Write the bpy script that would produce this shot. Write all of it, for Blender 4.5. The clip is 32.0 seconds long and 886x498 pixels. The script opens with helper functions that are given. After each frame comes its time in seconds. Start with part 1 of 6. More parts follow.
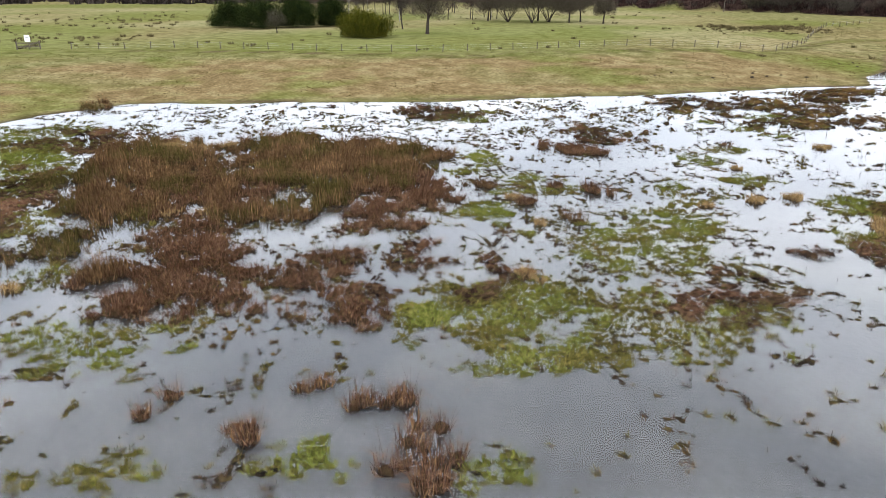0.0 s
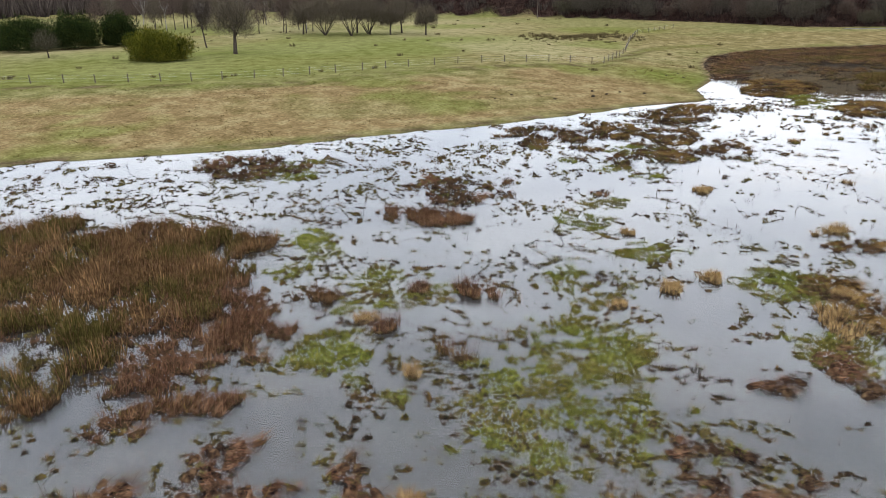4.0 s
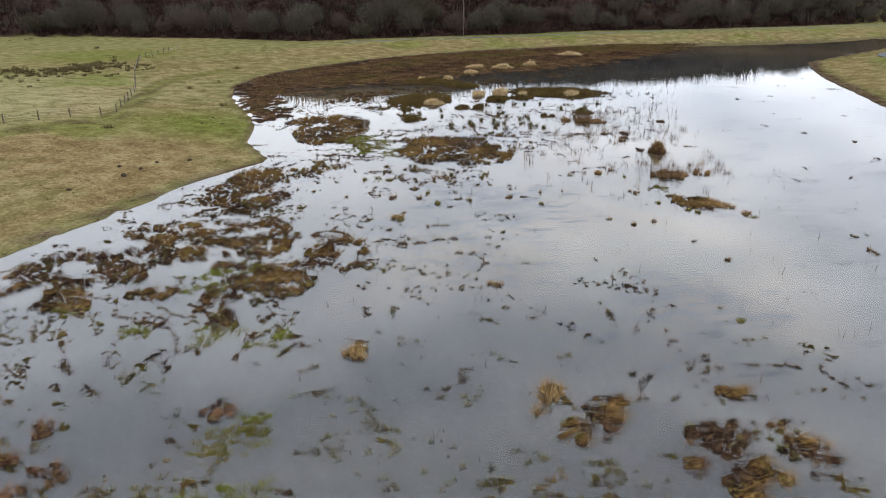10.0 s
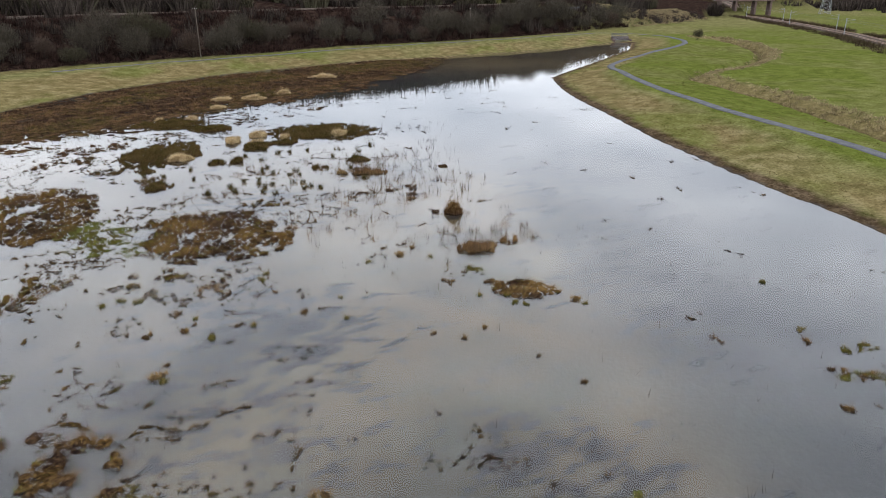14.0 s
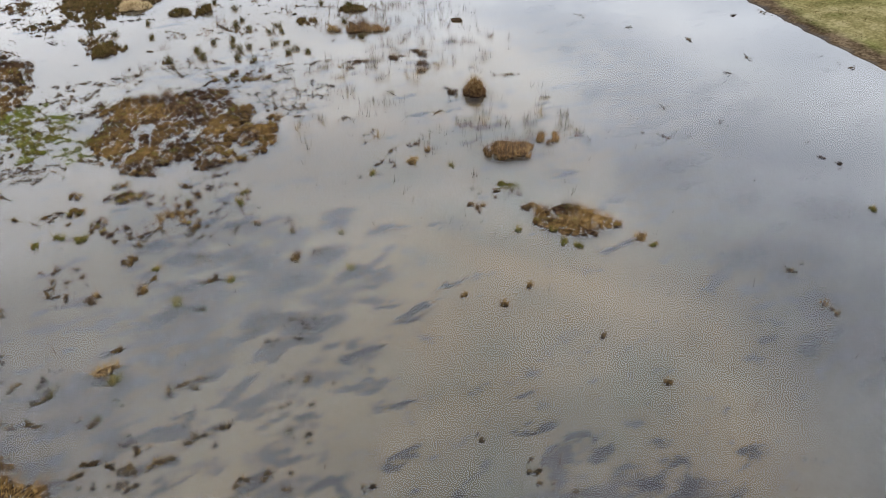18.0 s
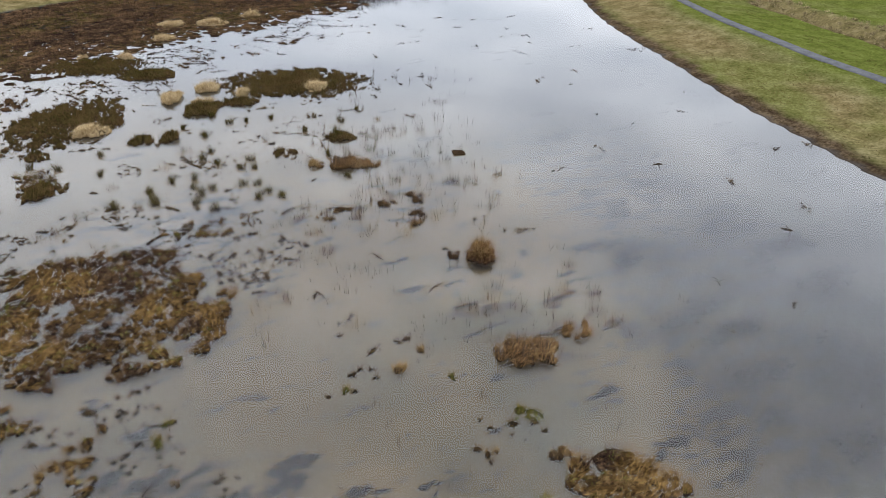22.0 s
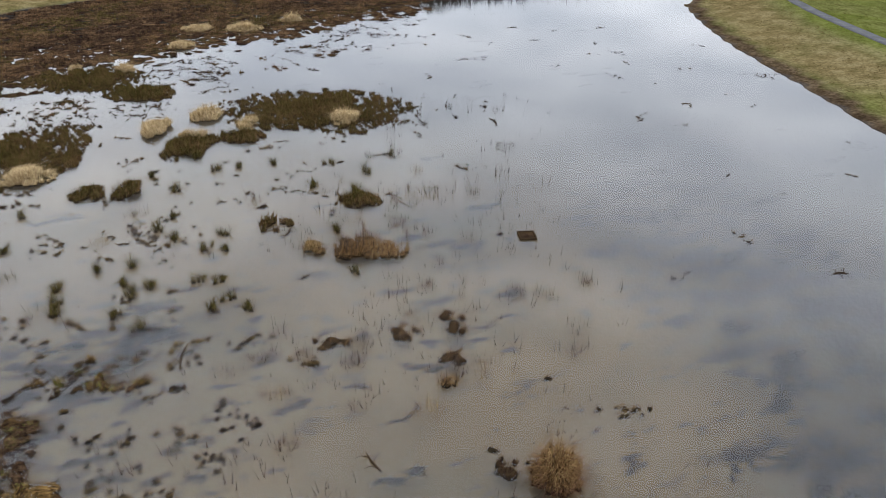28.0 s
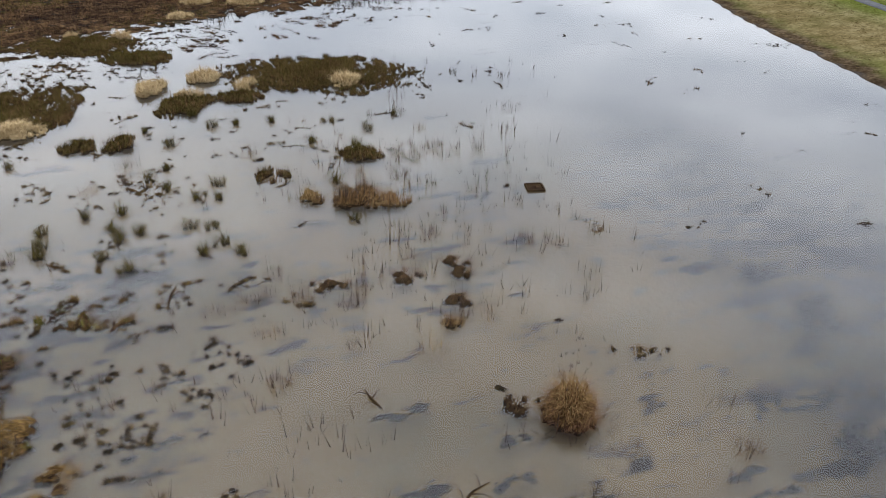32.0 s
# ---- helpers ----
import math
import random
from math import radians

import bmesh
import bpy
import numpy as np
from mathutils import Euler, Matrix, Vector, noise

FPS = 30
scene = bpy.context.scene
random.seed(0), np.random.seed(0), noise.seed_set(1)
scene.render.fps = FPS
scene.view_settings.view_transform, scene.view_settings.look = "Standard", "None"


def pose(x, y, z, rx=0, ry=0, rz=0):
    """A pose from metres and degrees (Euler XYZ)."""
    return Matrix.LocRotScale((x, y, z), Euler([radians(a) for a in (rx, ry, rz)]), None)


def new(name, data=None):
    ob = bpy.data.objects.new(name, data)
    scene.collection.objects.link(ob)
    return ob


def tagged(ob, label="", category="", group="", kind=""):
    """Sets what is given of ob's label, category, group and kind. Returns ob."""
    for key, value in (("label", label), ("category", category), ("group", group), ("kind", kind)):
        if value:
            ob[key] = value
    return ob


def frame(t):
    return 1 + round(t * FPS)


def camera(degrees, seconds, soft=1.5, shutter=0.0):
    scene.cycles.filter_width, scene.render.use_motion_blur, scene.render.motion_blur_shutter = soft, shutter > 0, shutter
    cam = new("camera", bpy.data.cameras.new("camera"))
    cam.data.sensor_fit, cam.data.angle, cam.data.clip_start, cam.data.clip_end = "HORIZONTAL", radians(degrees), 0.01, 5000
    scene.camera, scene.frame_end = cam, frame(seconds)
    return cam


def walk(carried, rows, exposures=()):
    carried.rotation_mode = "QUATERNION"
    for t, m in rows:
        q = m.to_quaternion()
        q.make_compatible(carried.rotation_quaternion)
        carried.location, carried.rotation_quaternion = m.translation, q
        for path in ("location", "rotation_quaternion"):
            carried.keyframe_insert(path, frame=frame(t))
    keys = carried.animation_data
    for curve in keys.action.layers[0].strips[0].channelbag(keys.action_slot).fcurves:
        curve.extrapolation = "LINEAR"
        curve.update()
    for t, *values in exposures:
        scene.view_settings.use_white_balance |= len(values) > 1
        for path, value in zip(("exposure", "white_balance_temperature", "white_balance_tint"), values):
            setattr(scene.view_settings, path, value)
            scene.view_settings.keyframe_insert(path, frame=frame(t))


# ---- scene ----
cam = camera(65.53, 32.0, 0.8)
# seconds, place, pitch, roll, yaw
PATH = [
    (0.0, 0.003, -0.005, 13.043, -21.041, -0.027, 0.179),
    (0.5, 0.096, 1.859, 13.602, -20.935, -0.136, 0.295),
    (1.0, 0.175, 3.778, 14.013, -20.871, -0.223, 0.362),
    (1.5, 0.210, 5.465, 14.191, -20.897, -0.209, -0.050),
    (2.0, 0.311, 7.256, 14.226, -20.794, -0.221, -2.898),
    (2.5, 0.486, 9.043, 14.204, -20.717, -0.244, -6.808),
    (4.5, 1.167, 16.076, 14.453, -20.768, -0.657, -16.169),
    (5.0, 1.536, 17.888, 14.444, -20.777, -0.790, -18.960),
    (5.5, 1.892, 19.658, 14.412, -20.792, -0.807, -23.376),
    (6.0, 2.346, 21.582, 14.405, -20.820, -0.823, -27.094),
    (6.5, 2.862, 23.289, 14.390, -20.820, -0.824, -30.941),
    (7.0, 3.436, 25.204, 14.427, -20.865, -0.622, -34.917),
    (7.5, 4.076, 26.894, 14.716, -20.925, -0.546, -36.165),
    (8.0, 4.943, 28.619, 15.382, -20.933, -0.515, -36.101),
    (8.5, 5.748, 30.212, 16.125, -20.990, -0.394, -36.302),
    (9.0, 6.741, 31.743, 16.909, -20.978, -0.412, -39.531),
    (9.5, 7.870, 33.285, 17.503, -20.914, -0.408, -45.954),
    (10.0, 8.910, 34.882, 18.278, -20.921, -0.261, -53.424),
    (10.5, 10.104, 36.389, 18.871, -20.844, -0.167, -58.905),
    (11.0, 11.334, 37.831, 19.571, -20.862, -0.148, -61.913),
    (11.5, 12.587, 39.046, 20.113, -20.889, -0.099, -64.378),
    (12.0, 14.150, 40.258, 20.445, -20.794, -0.066, -70.332),
    (12.5, 15.636, 41.373, 20.848, -20.812, -0.096, -74.144),
    (13.0, 17.283, 42.427, 21.323, -20.785, -0.101, -74.345),
    (13.5, 18.806, 43.262, 21.809, -20.833, -0.157, -74.262),
    (14.0, 20.540, 44.029, 22.328, -20.876, -0.184, -74.092),
    (14.5, 21.847, 44.992, 22.522, -25.000, 0.038, -74.329),
    (16.5, 28.085, 47.985, 23.491, -35.477, 0.269, -74.664),
    (17.0, 29.836, 48.747, 23.515, -35.605, 0.447, -74.824),
    (17.5, 31.436, 49.286, 23.420, -35.564, 0.431, -74.771),
    (18.0, 33.221, 49.888, 23.374, -35.572, 0.416, -74.775),
    (18.5, 34.918, 50.391, 23.411, -35.634, 0.453, -74.742),
    (19.0, 36.667, 50.932, 23.330, -35.662, 0.475, -74.756),
    (19.5, 38.282, 51.300, 23.244, -35.581, 0.553, -74.737),
    (20.0, 39.997, 51.756, 23.227, -35.534, 0.694, -74.817),
    (20.5, 41.708, 52.221, 23.243, -35.566, 0.755, -74.804),
    (21.0, 43.550, 52.646, 23.289, -35.568, 0.728, -74.745),
    (21.5, 45.271, 53.131, 23.447, -31.622, 0.825, -74.725),
    (22.0, 46.921, 53.641, 23.378, -28.808, 0.949, -74.767),
    (22.5, 48.544, 54.033, 23.389, -28.806, 0.888, -74.701),
    (23.0, 50.359, 54.546, 23.427, -28.829, 0.891, -74.603),
    (23.5, 52.100, 55.038, 23.383, -28.817, 0.926, -72.351),
    (24.0, 53.973, 55.490, 23.471, -28.843, 0.996, -69.282),
    (24.5, 55.762, 55.757, 23.337, -28.832, 0.897, -68.560),
    (26.5, 62.719, 57.491, 21.351, -28.508, 1.017, -68.684),
    (27.0, 64.694, 58.073, 20.987, -28.557, 1.030, -68.659),
    (27.5, 66.551, 58.671, 20.611, -28.609, 1.027, -68.639),
    (28.0, 68.311, 59.277, 20.230, -28.663, 1.072, -68.630),
    (28.5, 69.115, 59.471, 19.802, -28.706, 1.006, -68.578),
    (29.0, 69.290, 59.517, 19.271, -28.714, 1.032, -68.568),
    (29.5, 69.292, 59.516, 18.814, -28.671, 1.059, -68.563),
    (30.0, 69.121, 59.513, 18.493, -28.705, 1.072, -68.579),
    (30.5, 68.915, 59.499, 18.190, -28.721, 1.110, -68.544),
    (31.0, 68.742, 59.471, 17.770, -28.779, 1.067, -68.469),
    (31.5, 68.631, 59.435, 17.359, -28.801, 1.096, -68.431),
    (32.0, 68.577, 59.405, 16.892, -28.846, 1.094, -68.386),
]
EXPOSURES = [(0.0, 0.5), (1.0, 0.48), (2.5, 0.4), (4.5, 0.28), (6.0, 0.17), (8.0, 0.08), (10.0, 0.0), (12.0, -0.1), (14.0, -0.12), (15.5, 0.06), (17.0, 0.2), (19.0, 0.2), (21.0, 0.12), (22.0, -0.04), (24.0, -0.14), (28.0, -0.17), (32.0, -0.17)]
walk(cam, [(t, pose(x, y, z, 90 + pitch, 0, yaw) @ pose(0, 0, 0, 0, 0, roll)) for t, x, y, z, pitch, roll, yaw in PATH], EXPOSURES)

# ---- sky and light: an even winter overcast ----
world = bpy.data.worlds.new("overcast")
scene.world = world
world.use_nodes = True
wn, wl = world.node_tree.nodes, world.node_tree.links
wn.clear()


def node(tree, kind, operation="", data_type="", blend_type="", attribute_name="", use_clamp=False, **values):
    """A shader node with its settings and the values of its inputs."""
    n = tree.nodes.new(kind)
    if operation:
        n.operation = operation
    if data_type:
        n.data_type = data_type
    if blend_type:
        n.blend_type = blend_type
    if attribute_name:
        n.attribute_name = attribute_name
    if use_clamp:
        n.use_clamp = True
    for key, value in values.items():
        n.inputs[key].default_value = value
    return n


SUN_UP, SUN_TURN = radians(32), radians(200)
sky = wn.new("ShaderNodeTexSky")
sky.sky_type, sky.sun_disc, sky.sun_elevation, sky.sun_rotation = "NISHITA", False, SUN_UP, SUN_TURN
coord = wn.new("ShaderNodeTexCoord")
squash = node(world.node_tree, "ShaderNodeMapping")
squash.inputs["Scale"].default_value = (1.0, 1.0, 3.2)
clouds = node(world.node_tree, "ShaderNodeTexNoise", Scale=3.1, Detail=5.0, Roughness=0.5)
shade = wn.new("ShaderNodeValToRGB")
shade.color_ramp.elements[0].position, shade.color_ramp.elements[0].color = 0.36, (20.0, 21.8, 25.0, 1)
shade.color_ramp.elements[1].position, shade.color_ramp.elements[1].color = 0.62, (30.0, 31.6, 34.6, 1)
veil = node(world.node_tree, "ShaderNodeMix", data_type="RGBA")
veil.inputs["Factor"].default_value = 0.9
backing = node(world.node_tree, "ShaderNodeBackground", Strength=0.1)
out = wn.new("ShaderNodeOutputWorld")
wl.new(coord.outputs["Generated"], squash.inputs["Vector"])
wl.new(squash.outputs["Vector"], clouds.inputs["Vector"])
wl.new(clouds.outputs["Fac"], shade.inputs["Fac"])
# an overcast is darker at the horizon than overhead
up = wn.new("ShaderNodeSeparateXYZ")
lift = node(world.node_tree, "ShaderNodeMapRange")
for key, value in (("From Min", 0.0), ("From Max", 0.42), ("To Min", 0.72), ("To Max", 1.34)):
    lift.inputs[key].default_value = value
dome = node(world.node_tree, "ShaderNodeMix", data_type="RGBA", blend_type="MULTIPLY")
dome.inputs["Factor"].default_value = 1.0
wl.new(coord.outputs["Generated"], up.inputs[0])
wl.new(up.outputs["Z"], lift.inputs["Value"])
wl.new(shade.outputs["Color"], dome.inputs["A"])
wl.new(lift.outputs["Result"], dome.inputs["B"])
wl.new(sky.outputs["Color"], veil.inputs["A"])
wl.new(dome.outputs["Result"], veil.inputs["B"])
wl.new(veil.outputs["Result"], backing.inputs["Color"])
wl.new(backing.outputs["Background"], out.inputs["Surface"])

lamp = bpy.data.lights.new("sun", "SUN")
lamp.energy, lamp.angle, lamp.color = 0.7, radians(24), (1.0, 0.98, 0.95)
sun = new("sun", lamp)
sun.matrix_world = Matrix.Rotation(-SUN_TURN, 4, "Z") @ Matrix.Rotation(-(math.pi / 2 - SUN_UP), 4, "X")


# ---- materials ----
def ramp(tree, stops):
    n = tree.nodes.new("ShaderNodeValToRGB")
    while len(n.color_ramp.elements) < len(stops):
        n.color_ramp.elements.new(0.5)
    for e, (at, colour) in zip(n.color_ramp.elements, stops):
        e.position, e.color = at, (*colour, 1)
    return n


def plant(name, stops, blotch=0.35, patch=0.25, rough=0.85, tuft=4.5):
    """Leaves and stems: a tone for every blade, and a slow drift of light and dark over metres."""
    m = bpy.data.materials.new(name)
    m.use_nodes = True
    t = m.node_tree
    b = t.nodes["Principled BSDF"]
    b.inputs["Roughness"].default_value = rough
    b.inputs["Specular IOR Level"].default_value = 0.0
    geo = t.nodes.new("ShaderNodeNewGeometry")
    tc = t.nodes.new("ShaderNodeTexCoord")
    n = node(t, "ShaderNodeTexNoise", Scale=patch, Detail=3.0)
    fine = node(t, "ShaderNodeTexNoise", Scale=tuft, Detail=2.0)
    t.links.new(tc.outputs["Object"], n.inputs["Vector"])
    t.links.new(tc.outputs["Object"], fine.inputs["Vector"])
    mix = node(t, "ShaderNodeMath", operation="MULTIPLY_ADD")
    mix.inputs[1].default_value = blotch * 2.2
    more = node(t, "ShaderNodeMath", operation="MULTIPLY_ADD")
    more.inputs[1].default_value = 1.9
    blade_tone = node(t, "ShaderNodeMath", operation="MULTIPLY")
    blade_tone.inputs[1].default_value = 0.6
    sub = node(t, "ShaderNodeMath", operation="ADD")
    sub.inputs[1].default_value = -blotch * 1.1 - 0.95 + 0.17
    t.links.new(geo.outputs["Random Per Island"], blade_tone.inputs[0])
    t.links.new(n.outputs["Fac"], mix.inputs[0])
    t.links.new(blade_tone.outputs[0], mix.inputs[2])
    t.links.new(fine.outputs["Fac"], more.inputs[0])
    t.links.new(mix.outputs[0], more.inputs[2])
    t.links.new(more.outputs[0], sub.inputs[0])
    r = ramp(t, [(at, tuple(0.66 * c for c in colour)) for at, colour in stops])
    t.links.new(sub.outputs[0], r.inputs["Fac"])
    t.links.new(r.outputs["Color"], b.inputs["Base Color"])
    return m


def surface(name, dark, light, scale=2.0, rough=0.8, metal=0.0, bump=0.3, fine=12.0, spec=0.0):
    """A plain stuff with two scales of mottling and a fine relief."""
    m = bpy.data.materials.new(name)
    m.use_nodes = True
    t = m.node_tree
    b = t.nodes["Principled BSDF"]
    b.inputs["Roughness"].default_value, b.inputs["Metallic"].default_value = rough, metal
    b.inputs["Specular IOR Level"].default_value = spec
    tc = t.nodes.new("ShaderNodeTexCoord")
    a = node(t, "ShaderNodeTexNoise", Scale=scale, Detail=4.0)
    c = node(t, "ShaderNodeTexNoise", Scale=scale * fine, Detail=3.0)
    avg = node(t, "ShaderNodeMath", operation="ADD")
    half = node(t, "ShaderNodeMath", operation="MULTIPLY")
    half.inputs[1].default_value = 0.5
    r = ramp(t, [(0.32, dark), (0.68, light)])
    bp = node(t, "ShaderNodeBump", Strength=bump, Distance=0.03)
    for n in (a, c):
        t.links.new(tc.outputs["Object"], n.inputs["Vector"])
    t.links.new(a.outputs["Fac"], avg.inputs[0])
    t.links.new(c.outputs["Fac"], avg.inputs[1])
    t.links.new(avg.outputs[0], half.inputs[0])
    t.links.new(half.outputs[0], r.inputs["Fac"])
    t.links.new(r.outputs["Color"], b.inputs["Base Color"])
    t.links.new(c.outputs["Fac"], bp.inputs["Height"])
    t.links.new(bp.outputs["Normal"], b.inputs["Normal"])
    return m


rush_green = plant("rush_green", [(0.0, (0.016, 0.015, 0.005)), (0.5, (0.066, 0.054, 0.015)), (1.0, (0.17, 0.125, 0.045))])
rush_brown = plant("rush_brown", [(0.0, (0.022, 0.013, 0.007)), (0.5, (0.095, 0.053, 0.024)), (1.0, (0.25, 0.15, 0.066))])
mat_dark = plant("mat_dark", [(0.0, (0.008, 0.005, 0.005)), (0.5, (0.036, 0.021, 0.014)), (1.0, (0.15, 0.09, 0.045))])
grass_olive = plant("grass_olive", [(0.0, (0.022, 0.021, 0.006)), (0.5, (0.105, 0.092, 0.02)), (1.0, (0.26, 0.2, 0.06))])
sedge_red = plant("sedge_red", [(0.0, (0.02, 0.01, 0.007)), (0.5, (0.1, 0.049, 0.027)), (1.0, (0.28, 0.16, 0.09))])
mat_brown = plant("mat_brown", [(0.0, (0.014, 0.008, 0.004)), (0.5, (0.095, 0.053, 0.018)), (1.0, (0.32, 0.2, 0.07))])
grass_wet = plant("grass_wet", [(0.0, (0.035, 0.042, 0.008)), (0.5, (0.13, 0.15, 0.025)), (1.0, (0.31, 0.3, 0.075))])
straw = plant("straw", [(0.0, (0.11, 0.066, 0.025)), (0.5, (0.27, 0.17, 0.07)), (1.0, (0.46, 0.33, 0.155))])
straw_pale = plant("straw_pale", [(0.0, (0.22, 0.15, 0.072)), (0.5, (0.5, 0.36, 0.19)), (1.0, (0.72, 0.57, 0.34))])
reed_rust = plant("reed_rust", [(0.0, (0.05, 0.028, 0.014)), (0.5, (0.19, 0.105, 0.043)), (1.0, (0.38, 0.235, 0.105))])
reed_grey = plant("reed_grey", [(0.0, (0.03, 0.025, 0.022)), (0.6, (0.09, 0.06, 0.045)), (1.0, (0.2, 0.14, 0.09))])
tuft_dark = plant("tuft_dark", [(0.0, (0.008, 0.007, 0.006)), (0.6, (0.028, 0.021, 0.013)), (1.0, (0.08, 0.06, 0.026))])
ditch_straw = plant("ditch_straw", [(0.0, (0.08, 0.058, 0.028)), (0.5, (0.27, 0.21, 0.112)), (1.0, (0.46, 0.37, 0.21))])
rush_pasture = plant("rush_pasture", [(0.0, (0.035, 0.03, 0.012)), (0.5, (0.08, 0.063, 0.027)), (1.0, (0.16, 0.12, 0.06))])
straw_bank = plant("straw_bank", [(0.0, (0.04, 0.026, 0.009)), (0.5, (0.088, 0.06, 0.022)), (1.0, (0.165, 0.118, 0.048))], 0.5, 0.12)
grass_bank = plant("grass_bank", [(0.0, (0.035, 0.034, 0.008)), (0.5, (0.08, 0.07, 0.02)), (1.0, (0.155, 0.128, 0.046))], 0.5, 0.1)
twig_scrub = plant("twig_scrub", [(0.0, (0.021, 0.014, 0.0084)), (0.5, (0.0595, 0.042, 0.0245)), (1.0, (0.126, 0.0945, 0.056))], 0.5, 0.05)
mud_soil = surface("mud_soil", (0.012, 0.009, 0.006), (0.04, 0.03, 0.02), 4.0, 0.9)
peat = surface("peat", (0.01, 0.007, 0.005), (0.04, 0.025, 0.013), 2.5, 0.75)
moss = surface("moss", (0.014, 0.013, 0.005), (0.055, 0.05, 0.014), 2.5, 0.9)
weed = plant("sunken_weed", [(0.0, (0.005, 0.003, 0.006)), (1.0, (0.02, 0.012, 0.018))])
wt = weed.node_tree
fade = node(wt, "ShaderNodeAttribute", attribute_name="fade")
firm = node(wt, "ShaderNodeMath", operation="MULTIPLY", use_clamp=True)
firm.inputs[1].default_value = 1.6
wt.links.new(fade.outputs["Fac"], firm.inputs[0])
wt.links.new(firm.outputs[0], wt.nodes["Principled BSDF"].inputs["Alpha"])
twig = plant("twig", [(0.0, (0.01, 0.008, 0.007)), (0.5, (0.044, 0.034, 0.028)), (1.0, (0.105, 0.084, 0.068))], 0.4, 0.05)
twig_red = plant("twig_red", [(0.0, (0.008, 0.005, 0.0045)), (0.5, (0.03, 0.017, 0.014)), (1.0, (0.08, 0.048, 0.036))], 0.4, 0.05)
twig_olive = plant("twig_olive", [(0.0, (0.02, 0.017, 0.011)), (0.5, (0.055, 0.048, 0.03)), (1.0, (0.11, 0.1, 0.065))], 0.3, 0.08)
twig_copse = plant("twig_copse", [(0.0, (0.03, 0.024, 0.016)), (0.5, (0.08, 0.064, 0.044)), (1.0, (0.15, 0.125, 0.088))], 0.3, 0.1)
shrub_grey = plant("shrub_grey", [(0.0, (0.03, 0.026, 0.02)), (0.5, (0.066, 0.055, 0.041)), (1.0, (0.135, 0.117, 0.088))], 0.3, 0.08)
shrub_red = plant("shrub_red", [(0.0, (0.028, 0.019, 0.015)), (0.5, (0.074, 0.052, 0.04)), (1.0, (0.14, 0.104, 0.08))], 0.3, 0.08)
gorse = plant("gorse", [(0.0, (0.012, 0.016, 0.003)), (0.55, (0.06, 0.062, 0.009)), (1.0, (0.17, 0.145, 0.02))], 0.3, 0.6)
holly = plant("holly", [(0.0, (0.004, 0.007, 0.003)), (0.6, (0.018, 0.026, 0.008)), (1.0, (0.06, 0.07, 0.02))], 0.3, 0.4)
bark = surface("bark", (0.014, 0.011, 0.008), (0.05, 0.041, 0.032), 3.0, 0.9)
bark_pale = surface("bark_pale", (0.1, 0.09, 0.08), (0.24, 0.22, 0.195), 3.0, 0.8)
post_wood = surface("post_wood", (0.03, 0.024, 0.019), (0.1, 0.083, 0.065), 6.0, 0.85)
wire_steel = surface("wire_steel", (0.2, 0.2, 0.2), (0.36, 0.36, 0.35), 9.0, 0.5, 0.8, spec=0.3)
asphalt = surface("asphalt", (0.045, 0.045, 0.046), (0.09, 0.089, 0.09), 0.8, 0.95, spec=0.0)
concrete = surface("concrete", (0.1, 0.097, 0.09), (0.24, 0.23, 0.215), 1.2, 0.85)
steel_dark = surface("steel_dark", (0.03, 0.032, 0.035), (0.09, 0.09, 0.095), 3.0, 0.6, 0.3, spec=0.3)
galvanised = surface("galvanised", (0.12, 0.125, 0.13), (0.24, 0.245, 0.25), 4.0, 0.65, 0.3, spec=0.3)
ballast = surface("ballast", (0.034, 0.027, 0.022), (0.085, 0.066, 0.053), 3.0, 0.9)
rail_rust = surface("rail_rust", (0.1, 0.05, 0.03), (0.22, 0.13, 0.08), 4.0, 0.6, 0.4, spec=0.3)
brick_dark = surface("brick_dark", (0.05, 0.035, 0.03), (0.14, 0.1, 0.085), 1.5, 0.85)
white_paint = surface("white_paint", (0.45, 0.45, 0.44), (0.6, 0.6, 0.58), 3.0, 0.6, spec=0.3)


